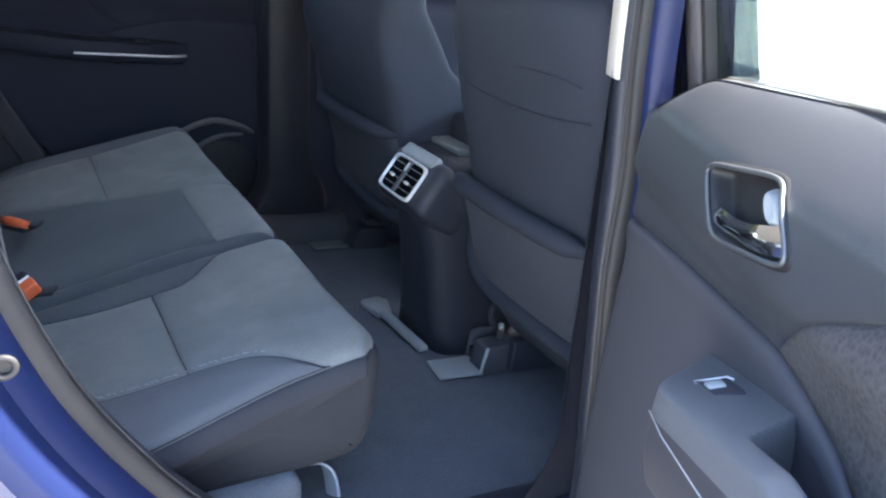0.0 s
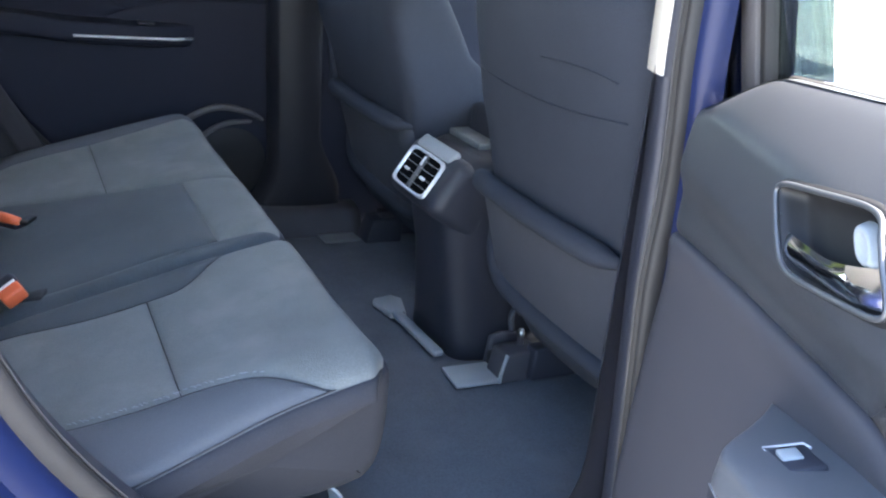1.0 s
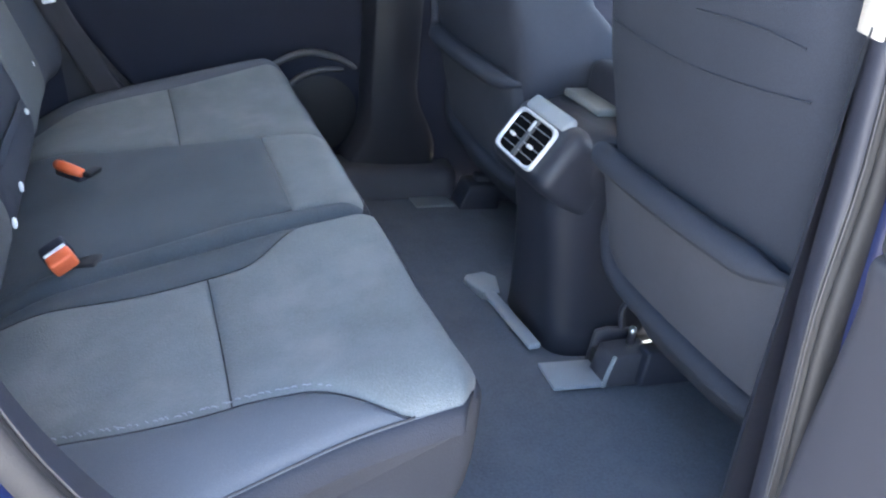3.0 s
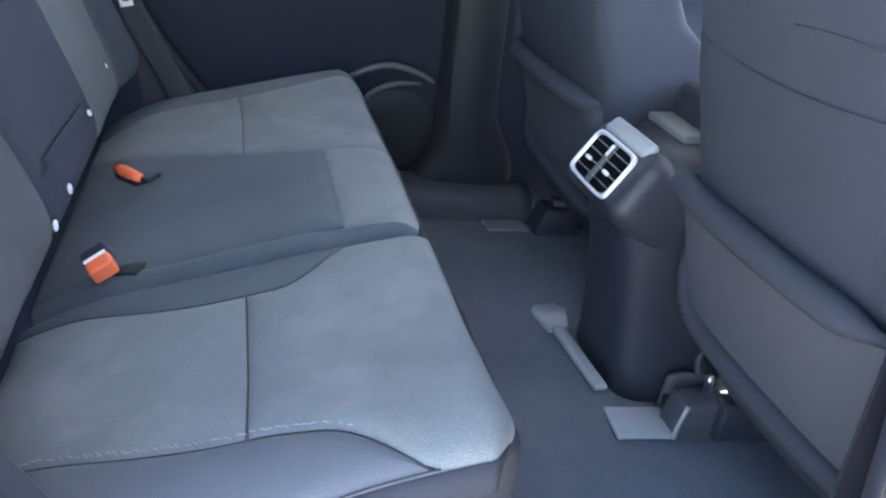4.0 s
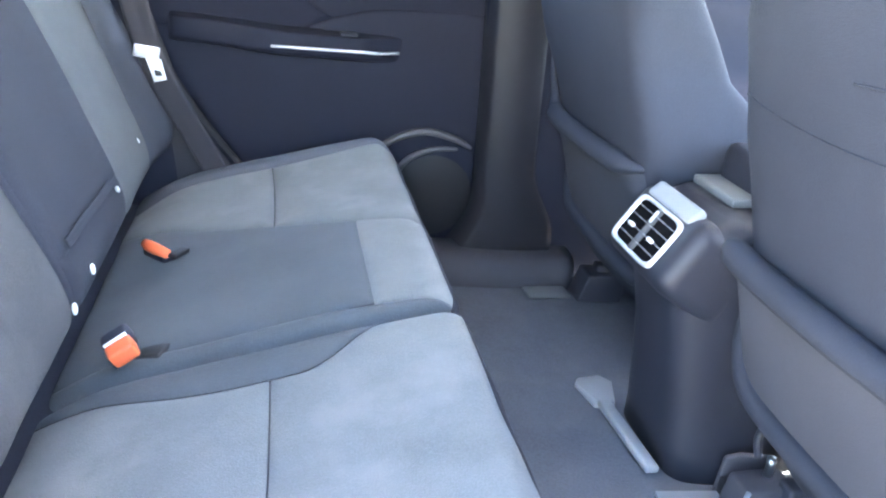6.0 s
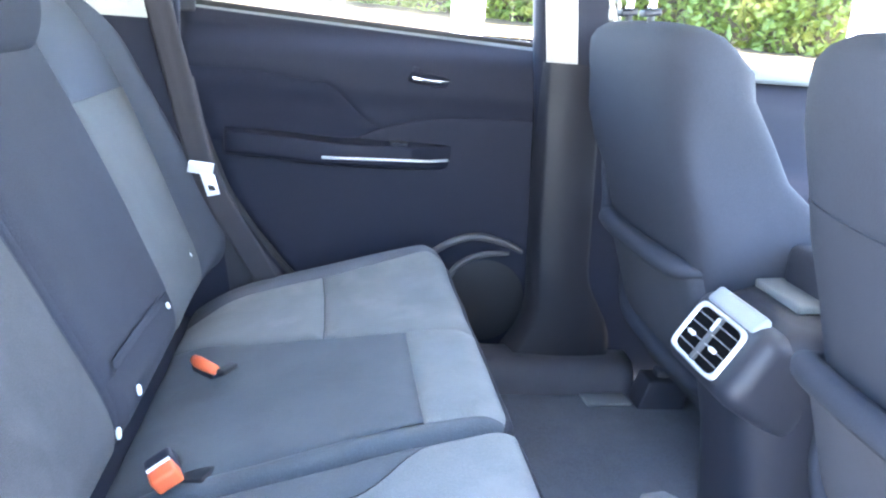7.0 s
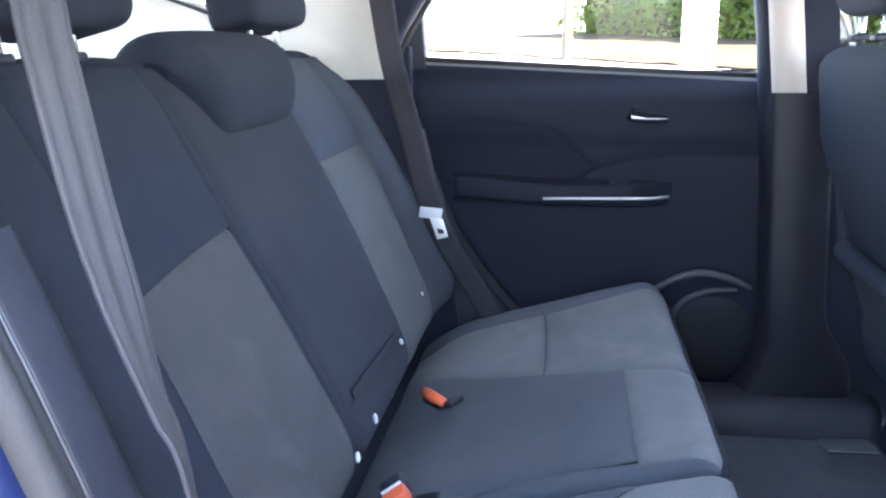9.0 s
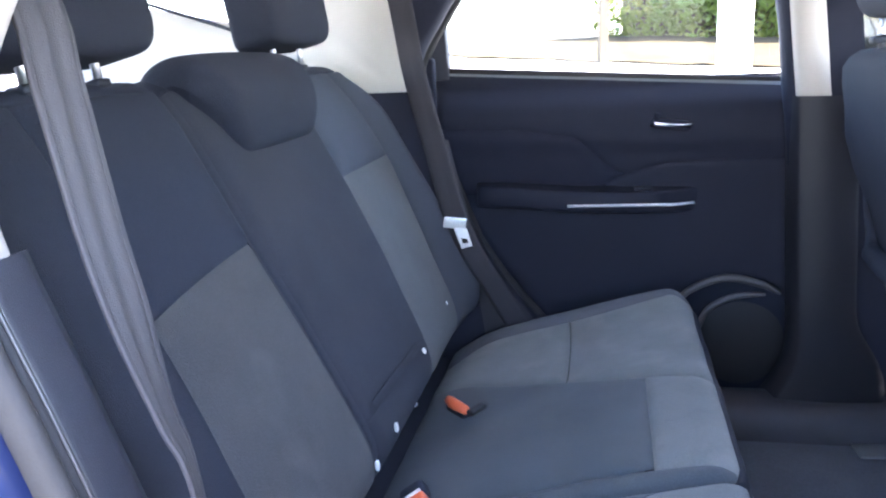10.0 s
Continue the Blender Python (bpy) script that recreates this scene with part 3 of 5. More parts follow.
def sill(end=0.53, up=0.0):
    prof = [(-0.075, 0.455), (-0.06, 0.492 + up), (-0.03, 0.500 + up), (0.010, 0.499 + up), (0.040, 0.492 + up), (0.060, 0.470 + up * 0.7), (0.066, 0.44)]
    bm = bmesh.new()
    def fn(u, v):
        p = spline(prof, v)
        return Vector((lerp(-0.15, end, u), p.x, p.y))
    sheet(fn, 20, 12, bm)
    # closed front end
    bm.faces.new([bm.verts.new((end, spline(prof, k / 12).x, spline(prof, k / 12).y)) for k in range(13)])
    return bm


part("sill_cover", sill(), TRIM, car, "black plastic sill cover")
part("sill_cover", mirror_y(sill(0.468, 0.026), (0, 0.012)), SILL_GREY, car, "dark plastic sill cover, light on it painted in")

# seat pan under the bench, with wheel-arch sides
part("seat_pan", box((0.40, 1.18, 0.11), (-0.27, MID, 0.512), (0, -4, 0), 0.02), CARPET, car)


def side_lower(near=True):
    """Trim beside the backrest, over the wheel arch."""
    def fn(u, v):
        x = lerp(-0.40, -0.98, u)
        z = lerp(0.55, (1.09 - 0.16 * step01(0.0, 0.2, u)) if near else 1.185, v)
        return Vector((x - 0.10 * step01(0.6, 1.2, z), 0.035 - 0.025 * step01(0.4, 0, u) + 0.015 * math.sin(math.pi * v), z))
    return sheet(fn, 20, 20)


part("side_trim", side_lower(), TRIM, car, "black lower side trim beside the rear seat")
def arch_trim():
    """Trim over the wheel arch between the backrest and the closed door."""
    def fn(u, v):
        z = lerp(0.56, 1.08, v)
        front = float(np.interp(z, [0.56, 0.66, 0.705, 0.77, 0.85, 0.97, 1.08], [-0.27, -0.285, -0.315, -0.376, -0.418, -0.452, -0.478]))
        edge = 0.020 * step01(0.18, 0.0, u) ** 2
        return Vector((lerp(front, -0.62, u), 1.278 + edge - 0.006 * math.sin(math.pi * v), z))
    bm = sheet(fn, 16, 26)
    bmesh.ops.solidify(bm, geom=bm.faces[:], thickness=0.004)
    return bm


part("arch_trim", arch_trim(), ARCH_GREY, car, "brown-grey plastic trim over the wheel arch")
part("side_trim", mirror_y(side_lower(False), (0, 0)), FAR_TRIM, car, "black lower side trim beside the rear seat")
both("rear_pillar_trim", lambda: wall_frame([(-0.545, 1.165), (-0.585, 1.40), (-0.60, 1.56), (-0.70, 1.56), (-1.42, 1.54), (-1.40, 1.165)], [(-0.76, 1.305), (-0.765, 1.36), (-0.79, 1.47), (-0.86, 1.49), (-1.16, 1.45), (-1.20, 1.39)], -0.01, -0.045), SUNLIT_TRIM, "beige pillar trim round the rear side window, sunlight painted in")
both("side_window_seal", lambda: tube([(p.x, -0.006, p.y) for p in curve_points([(-0.755, 1.34), (-0.766, 1.42), (-0.80, 1.478), (-0.90, 1.492), (-1.08, 1.465), (-1.185, 1.41), (-1.13, 1.388), (-0.98, 1.340), (-0.86, 1.298), (-0.78, 1.300)], 60)], 0.004, 6, closed=True), TRIM, "thin black rubber window seal")
both("rear_side_glass", lambda: pane([(-0.70, 1.27), (-0.72, 1.52), (-1.25, 1.50), (-1.27, 1.30)], -0.062), CLEAR, "clear rear side window", False)

# boot: floor, lower side walls, tailgate with its window
part("boot_floor", box((0.95, 1.24, 0.03), (-1.12, MID, 0.70), (0, 0, 0), 0.005), CARPET, car)
part("boot_cover", box((0.86, 1.20, 0.02), (-1.22, MID, 1.115), (0, 0, 0), 0.006), BEIGE, car, "beige boot cover panel")
both("boot_side", lambda: box((0.62, 0.03, 0.52), (-1.30, 0.0, 0.92), (0, 0, 0), 0.01), BEIGE)


def tailgate():
    bm = bmesh.new()
    def pt(y, z):
        return Vector((-1.66 + 0.30 * max(0, z - 1.12), y, z))
    outer = [(-0.10, 0.60), (1.37, 0.60), (1.37, 1.60), (-0.10, 1.60)]
    inner = [(0.10, 1.17), (1.17, 1.17), (1.10, 1.50), (0.17, 1.50)]
    rings = []
    for dx in (0, -0.06):
        rings.append(([bm.verts.new(pt(*q) + Vector((dx, 0, 0))) for q in outer], [bm.verts.new(pt(*q) + Vector((dx, 0, 0))) for q in inner]))
    for i in range(4):
        j = (i + 1) % 4
        for k in (0, 1):
            bm.faces.new((rings[k][0][i], rings[k][0][j], rings[k][1][j], rings[k][1][i]))
        for q in (0, 1):
            bm.faces.new((rings[0][q][i], rings[0][q][j], rings[1][q][j], rings[1][q][i]))
    return bm


part("tailgate", tailgate(), BEIGE, car, smooth=False)

# roof and headlining
def roof(z0, crown, inset):
    def fn(u, v):
        x = lerp(-1.60, 1.24, u)
        y = lerp(-0.10 + inset, 1.37 - inset, v)
        return Vector((x, y, z0 + crown * (1 - (2 * v - 1) ** 2) - 0.10 * (abs(2 * u - 1) ** 3) * 0.5))
    return fn


part("headlining", sheet(roof(1.575, 0.035, 0.0), 20, 16), HEADLINING, car)
part("roof_panel", sheet(roof(1.63, 0.05, 0.0), 20, 16), BLUE, car)
both("roof_rail", lambda: box((2.5, 0.10, 0.10), (-0.35, -0.075, 1.605), (0, 0, 0), 0.02), BLUE)

# middle pillars: dark below, pale above
def pillar_lower(inner, swell, back=0.0):
    bm = bmesh.new()
    def fn(u, v):
        z = lerp(0.46, 1.155, u)
        x0 = 0.300 + back - 0.055 * (z - 0.52)
        a = v * math.pi
        x0 -= 0.075 * step01(0.68, 0.47, z) ** 2
        spread = 0.085 + 0.09 * step01(0.72, 0.46, z)
        x = lerp(x0 - 0.004, x0 + spread * 1.5, v)
        return Vector((x, inner + swell * math.sin(a) ** 0.6 if v not in (0, 1) else -0.035, z))
    return sheet(fn, 24, 16)


def pillar_upper():
    def fn(u, v):
        z = lerp(1.148, 1.575, u)
        x0 = 0.266 - 0.12 * (z - 1.12)
        x = lerp(x0 - 0.012, x0 + 0.065, v)
        return Vector((x, 0.030 * math.sin(v * math.pi) ** 0.5 + 0.006 if v not in (0, 1) else -0.03, z))
    return sheet(fn, 14, 14)


part("pillar_lower_trim", pillar_lower(-0.030, 0.018, -0.014), TRIM, car, "dark lower pillar trim")
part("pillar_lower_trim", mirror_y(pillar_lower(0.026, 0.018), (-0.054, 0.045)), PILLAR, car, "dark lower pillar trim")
part("pillar_upper_trim", mirror_y(pillar_upper(), (-0.036, 0.045)), BEIGE, car, "pale beige upper pillar trim")
part("pillar_core", slab([(0.355, 0.40), (0.285, 1.56), (0.34, 1.56), (0.42, 0.40)], 0.022, 0.006), BLUE, car, "", False)
part("pillar_core", mirror_y(slab([(0.355, 0.40), (0.285, 1.56), (0.34, 1.56), (0.42, 0.40)], -0.02, -0.13), (-0.054, 0.045)), BLUE, car, "", False)


part("pillar_filler", box((0.15, 0.03, 0.16), (-0.595, 1.388, 1.17), (0, 0, 0), 0.006), FAR_TRIM, car)
part("pillar_applique", mirror_y(slab([(0.300, 1.12), (0.262, 1.52), (0.375, 1.52), (0.43, 1.12)], -0.178, -0.186, 0.002), (0, 0)), GLOSS_BLACK, car, "gloss black outer pillar cover")


# front: doors, dashboard, windscreen pillars
def front_door_panel(high=1.15):
    def fn(u, v):
        x = lerp(0.36, 1.42, u)
        z = lerp(0.44, high, v)
        arm = 0.055 * math.exp(-((z - 0.90) / 0.035) ** 2) * step01(0.40, 0.55, x)
        return Vector((x, -0.06 + 0.03 * math.sin(math.pi * v) ** 0.4 + arm - 0.03 * step01(0.9, 1, v), z))
    return sheet(fn, 26, 40)


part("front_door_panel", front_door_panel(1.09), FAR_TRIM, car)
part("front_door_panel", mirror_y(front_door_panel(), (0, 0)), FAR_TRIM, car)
part("front_door_sill", box((1.06, 0.075, 0.03), (0.89, -0.095, 1.095), (0, 0, 0), 0.01), PAD, car)
part("front_door_sill", mirror_y(box((1.06, 0.075, 0.03), (0.89, -0.085, 1.155), (0, 0, 0), 0.01), (0, 0)), COVER_GREY, car)
both("front_door_skin", lambda: slab([(0.36, 0.30), (1.45, 0.30), (1.45, 1.10), (0.33, 1.10)], -0.16, -0.172), BLUE, "", False)


def front_glass():
    """The side window leans inward towards the roof."""
    bm = bmesh.new()
    bm.faces.new([bm.verts.new(v) for v in ((0.35, -0.150, 1.10), (0.33, -0.045, 1.54), (0.90, -0.040, 1.56), (1.42, -0.150, 1.10))])
    return bm


both("front_door_glass", front_glass, CLEAR, "clear front door window", False)
both("front_door_frame", lambda: tube([(0.340, -0.130, 1.10), (0.315, -0.035, 1.55), (0.90, -0.03, 1.57), (1.46, -0.125, 1.10)], 0.020, 8), TRIM)
both("windscreen_pillar", lambda: tube([(1.58, -0.02, 1.10), (1.42, 0.02, 1.32), (1.20, 0.06, 1.53)], 0.045, 8), BEIGE)


def dashboard():
    prof = [(1.30, 0.62), (1.24, 0.74), (1.20, 0.88), (1.22, 0.98), (1.30, 1.04), (1.45, 1.06), (1.62, 1.05)]
    def fn(u, v):
        p = spline(prof, u)
        y = lerp(-0.05, 1.32, v)
        return Vector((p.x + 0.04 * math.cos((y - MID) * 3.2) - 0.03, y, p.y + 0.01 * math.sin(y * 7)))
    return sheet(fn, 24, 24)


part("dashboard", dashboard(), TRIM, car)
part("firewall", box((0.06, 1.5, 0.74), (1.60, MID, 0.67), (0, 0, 0), 0.01), TRIM, car, smooth=False)
bm = bmesh.new()
bm.faces.new([bm.verts.new(v) for v in ((1.60, -0.02, 1.08), (1.60, 1.29, 1.08), (1.22, 1.20, 1.52), (1.22, 0.07, 1.52))])
part("windscreen", bm, CLEAR, car, smooth=False)


# ---- rear doors ----
def rear_door(side, m, label, trim, pad):
    """side +1: closed far door; -1: mirrored. Local x from the hinge edge to the rear, y inward times side, z up."""
    ob = thing("rear_door", label, "car door", m, "rear doors")
    Y = lambda q: q * side  # noqa: E731
    LEN = 0.76
    EDGE = -0.090 if side < 0 else -0.055

    def top(u):
        return 1.158 + 0.055 * u if side > 0 else 1.164 + 0.07 * u - 0.045 * step01(0.03, -0.06, u)

    def low_line(u):
        if side < 0:
            return float(np.interp(u, [-0.09, 0.133, 0.28, 0.345, 0.40, 0.45, 0.50, 0.76], [0.990, 1.009, 1.018, 1.021, 1.012, 1.000, 0.975, 0.950]))
        return spline([(0, 1.024), (0.12, 1.022), (0.24, 1.014), (0.33, 0.990), (0.40, 0.960), (0.46, 0.950), (0.76, 0.95)], u_to_k(u)).y

    def u_to_k(u):
        us = [0, 0.12, 0.24, 0.33, 0.40, 0.46, 0.76]
        for i in range(6):
            if u <= us[i + 1]:
                u = max(u, 0)
                return (i + (u - us[i]) / (us[i + 1] - us[i])) / 6
        return 1.0

    def fab_line(u):
        if side < 0:
            return low_line(u) if u <= 0.345 else max(low_line(u), 1.021 + 0.080 * ((min(u, 0.60) - 0.345) / 0.128) ** 0.62)
        return low_line(u) + (0.130 * step01(0.315, 0.46, u) + 0.015 * step01(0.46, 0.6, u) if u > 0.315 else 0)

    def rear_edge(z):
        # the rear of the door follows the wheel arch
        return lerp(0.42, LEN, step01(0.45, 1.05, z))

    def depth(u, z):
        n = 0.012 * math.sin(min(1, max(0, (z - 0.45) / 0.7)) * math.pi)
        n -= 0.034 * step01(1.125, 1.185, z) ** 1.6 if side > 0 else 0.062 * max(0.0, (z - 1.126) / 0.079) ** 1.4
        n += 0.012 * step01(1.03, 1.07, z) * (step01(1.16, 1.10, z) if side > 0 else 1)
        if z < low_line(u):
            n += (0.010 * math.exp(-((z - low_line(u)) / 0.03) ** 2) - 0.006) * (1 if side < 0 else 0.35)
        if side < 0:
            n += 0.008 * math.exp(-((u - 0.27) / 0.16) ** 2 - ((z - 1.095) / 0.06) ** 2)
        n -= 0.03 * (step01(-0.055, -0.090, u) if side < 0 else step01(-0.02, -0.055, u)) ** 2
        n -= 0.03 * step01(rear_edge(z) - 0.03, rear_edge(z), u)
        return n

    def strip(z0, z1, u0, nu, nv, puff, groove=0.003):
        def fn(a, b):
            u = lerp(u0, LEN, a)
            za, zb = z0(u), z1(u)
            z = lerp(za, zb, 0.5 - 0.5 * math.cos(math.pi * b))
            uu = min(u, rear_edge(z))
            d = min(z - za, zb - z)
            n = depth(uu, z) + puff * (1 - math.exp(-max(0, d) / 0.012)) - groove * (1 if side < 0 else 0.4) * math.exp(-max(0, d) / 0.004)
            return Vector((uu, Y(n), z))
        return sheet(fn, nu, nv)

    panel = part("door_panel", strip(lambda u: 0.445, low_line, EDGE, 60, 34, 0.004), trim, ob, "dark moulded lower door panel")
    HU, HZ = (0.268, 1.105) if side < 0 else (0.235, 1.098)
    W, H = (0.042, 0.011) if side > 0 else (0.0690, 0.0262)
    bm = strip(fab_line, lambda u: top(u) + 0.012, EDGE, 200 if side < 0 else 60, 60 if side < 0 else 24, 0.004)
    if side < 0:
        # the handle cup sinks into the pad
        inside = []
        for f in bm.faces:
            c = f.calc_center_median()
            x = ((c.x - HU) + 1.09 * (c.z - HZ)) / 1.185
            if abs(x / W) ** 5.88 + abs((c.z - HZ - 0.17 * x) / H) ** 5.88 < 1:
                inside.append(f)
        bmesh.ops.delete(bm, geom=inside, context="FACES")
    part("upper_pad", bm, pad, ob, "soft dark grey upper door pad")
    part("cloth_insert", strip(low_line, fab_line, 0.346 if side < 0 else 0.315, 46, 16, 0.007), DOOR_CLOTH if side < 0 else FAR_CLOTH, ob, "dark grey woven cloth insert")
    # top ledge to the glass
    def ledge(a, b):
        u = lerp(-0.05, LEN, a)
        n = depth(max(u, 0.05), top(u) + 0.012)
        return Vector((u, Y(lerp(n, -0.042, b) - 0.0), top(u) + 0.012 + (0.008 if side > 0 else 0.001) * math.sin(b * math.pi / 2)))
    # far ledge takes a lighter grey to paint the glow below the window
    part("sill_ledge", sheet(ledge, 40, 6), PAD if side < 0 else COVER_GREY, ob)
    part("glass_seal", box((LEN, 0.012, 0.016), (LEN / 2, Y(-0.044), 1.200 if side > 0 else 1.197), (0, -3.2 if side > 0 else -4.0, 0), 0.004), RUBBER, ob, "black rubber window seal")
    # outer skin and inner sheet of the door
    lo = 0.030 if side > 0 else 0.052
    prof = [(-0.052, 1.225 - lo), (-0.10, 1.20 - lo * 0.9), (-0.145, 1.05), (-0.16, 0.80), (-0.155, 0.55), (-0.13, 0.42), (-0.05, 0.42)]
    def skin(a, b):
        p = spline(prof, b)
        return Vector((min(lerp(-0.095, LEN + 0.03, a), rear_edge(p.y) + 0.05), Y(p.x), p.y))
    part("outer_skin", sheet(skin, 30, 30), BLUE, ob, "glossy blue metallic outer skin")
    part("hinge_edge", box((0.05, 0.09, 0.74), (-0.072 if side > 0 else -0.088, Y(-0.085), 0.80), (0, 0, 0), 0.012), BLUE, ob, "blue painted door edge")
    bm = bmesh.new()
    for z in (0.62, 1.02):
        box((0.05, 0.03, 0.05), (-0.11, Y(-0.10), z), (0, 0, 0), 0.006, bm=bm)
    part("hinges", bm, BLUE, ob)
    # window frame, leaning inwards with its height
    def lean(bm):
        for v in bm.verts:
            v.co.y += Y(0.26 * (v.co.z - 1.16)) if side < 0 else 0.0
        return bm
    def upright(u0, u1, n0, n1):
        return lean(slab([(u0, 1.09), (u0, 1.42), (u0 + 0.07, 1.54), (u1 + 0.07, 1.54), (u1, 1.42), (u1, 1.09)], Y(n0), Y(n1), 0.004))
    bars = [(-0.082, 1.19), (-0.068, 1.40), (-0.03, 1.54)]
    if side < 0:
        part("frame_lip", upright(-0.222, -0.180, -0.052, -0.070), FRAME_GREY, ob, "grey lip on the door's front edge")
        part("frame_seal", upright(-0.181, -0.153, -0.046, -0.070), RUBBER, ob, "black rubber strip on the door's front edge")
        part("front_window_frame", upright(-0.155, -0.107, -0.040, -0.075), BLUE, ob, "blue painted window frame")
        part("frame_cover", upright(-0.110, -0.064, -0.036, -0.070), FRAME_GREY, ob, "grey window frame cover")
        part("front_glass_run", upright(-0.066, -0.049, -0.040, -0.056), RUBBER, ob)
    else:
        part("front_window_frame", tube([(x, Y(-0.05), z) for x, z in bars], 0.026, 10, flat=0.9), TRIM, ob)
        part("front_glass_run", tube([(x + 0.034, Y(-0.046), z) for x, z in bars], 0.009, 8), RUBBER, ob)
    part("top_window_frame", lean(tube([(-0.01, Y(-0.05), 1.54), (0.30, Y(-0.045), 1.565), (0.60, Y(-0.045), 1.555), (0.70, Y(-0.05), 1.50)], 0.022, 8)), TRIM, ob)
    part("rear_window_frame", lean(slab([(0.715, 1.20), (0.735, 1.52), (0.80, 1.52), (0.80, 1.20)], Y(-0.03), Y(-0.07), 0.004)), TRIM, ob, smooth=False)
    g = part("window_glass", lean(pane([(-0.06, 1.16), (-0.03, 1.53), (0.72, 1.53), (0.72, 1.18)], Y(-0.048))), CLEAR, ob, "clear rear door window", False)
    g.visible_shadow = False
    if side < 0:
        part("tinted_band", lean(pane([(-0.055, 1.165), (-0.055, 1.40), (0.048, 1.40), (0.066, 1.26), (0.072, 1.185)], Y(-0.0535))), TINTED, ob, "grey-green reflective band on the glass", False).visible_shadow = False
    # inner handle: cup with chrome rim, lever and lock tab
    def rim_pt(a, hx, hz, n):
        c, s = math.cos(a), math.sin(a)
        e = 0.5 if side > 0 else 0.34
        x = hx * math.copysign(abs(c) ** e, c)
        z = hz * math.copysign(abs(s) ** e, s)
        pu, pz = HU + x - (0.5 if side > 0 else 1.09) * z, HZ + z + x * (0.12 if side > 0 else 0.17)
        return Vector((pu, Y(n if side > 0 else n + 0.004 + depth(pu, pz)), pz))
    rim = [rim_pt(6.28319 * i / 48, W, H, 0.022 if side > 0 else 0.003) for i in range(48)]
    def cup_pt(a, b):
        if side > 0:
            k = 1 - 0.2 * b if b < 0.99 else 0.0
            return rim_pt(6.28319 * a, W * k, H * k, lerp(0.026, 0.020, min(1, b * 1.4)))
        # collar on the pad, over the lip and down into the recess
        k, n = ((1.10, -0.0015), (1.05, 0.001), (1.0, 0.002), (0.96, -0.001), (0.93, -0.008), (0.90, -0.016), (0.85, -0.019), (0.5, -0.020), (0.0, -0.020))[round(b * 8)]
        grow = (k - 1) * 0.05 if k > 1 else 0.0
        return rim_pt(6.28319 * a, W * min(k, 1) + grow, H * min(k, 1) + grow, n)
    cup = part("handle_cup", sheet(cup_pt, 48, 8), trim if side > 0 else HOLE, ob, "recessed black handle cup")
    part("cup_rim", tube(rim, 0.0022 if side < 0 else 0.0012, 8, closed=True), RIM_GREY if side < 0 else trim, cup, "satin rim")
    if side < 0:
        def on_cup(p, q, n):
            x, z = W * (2 * p - 1), H * (2 * q - 1)
            pu, pz = HU + x - 1.09 * z, HZ + z + 0.17 * x
            return Vector((pu, Y(n + 0.004 + depth(pu, pz)), pz))
        def blade_pt(a, b):
            low = 0.03 + 0.05 * a
            high = 0.44 - 0.10 * math.sin(math.pi * a) + 0.03 * a
            n = -0.004 + 0.0045 * math.sin(math.pi * b) + 0.006 * step01(0.1, 0.7, a) - 0.013 * max(0, (a - 0.74) / 0.26) ** 1.4
            return on_cup(lerp(0.04, 0.97, a), lerp(low, high, b), n)
        blade = sheet(blade_pt, 30, 10)
        bmesh.ops.solidify(blade, geom=blade.faces[:], thickness=0.002)
        def tab_pt(a, b):
            c, d = math.cos(6.28319 * a), math.sin(6.28319 * a)
            r = 1 - b
            return on_cup(0.79 + 0.080 * r * math.copysign(abs(c) ** 0.8, c), 0.60 + 0.24 * r * math.copysign(abs(d) ** 0.8, d), -0.010 + 0.0080 * min(1, 4 * b) - 0.0015 * step01(0.4, 0.7, b))
    lever = [(HU - 0.045, Y(0.020), HZ - 0.002), (HU - 0.02, Y(0.026), HZ - 0.003), (HU + 0.01, Y(0.028), HZ - 0.002), (HU + 0.036, Y(0.026), HZ + 0.001)]
    part("handle_lever", blade if side < 0 else tube(curve_points(lever, 14), lambda q: 0.0048 + 0.003 * step01(0.45, 1, q), 10, flat=0.7), CHROME, cup, "chrome door handle lever")
    tab = sheet(tab_pt, 28, 10) if side < 0 else box((0.012, 0.006, 0.016), (HU + 0.030, Y(0.026), HZ + 0.018), (0, -14, 0), 0.0028, 3)
    part("lock_tab", tab, GREY_PLATE if side < 0 else trim, cup, "lock tab")
    # armrest with switch and bright trim line
    AZ = 0.922 if side < 0 else 0.940
    def arm(a, b):
        u = lerp(0.225 if side < 0 else 0.17, 0.655, a)
        round_ends = (1 - (2 * a - 1) ** (8 if side > 0 else 26)) ** 0.35 * (1 if side < 0 else 0.25 + 0.75 * step01(0, 0.22, a))
        w = (0.052 if side > 0 else 0.079) * round_ends * (0.72 + 0.28 * step01(0.175, 0.27, u))
        prof2 = [(0.0, -0.034), (0.45, -0.031), (0.88, -0.024), (1.0, -0.010), (0.985, 0.010), (0.90, 0.020), (0.5, 0.022), (0.0, 0.026)]
        if side < 0:
            prof2 = [(0.0, -0.10), (0.70, -0.085), (0.96, -0.045), (1.0, -0.014), (0.985, 0.008), (0.92, 0.019), (0.5, 0.022), (0.0, 0.026)]
        q = spline(prof2, b)
        scoop = (step01(0.398, 0.412, u - 0.06 * q.x) * step01(0.72, 0.60, q.x) * 1.5) if side < 0 else 0.0
        if side < 0:
            # the front end is cut aslant and the top climbs to the rear
            u += 0.075 * q.x * (1 - step01(0.0, 0.5, a))
            return Vector((u, Y(0.006 + q.x * w), 0.8832 + 0.227 * min(u, 0.50) - 0.03 * q.x * w + q.y - 0.05 * scoop))
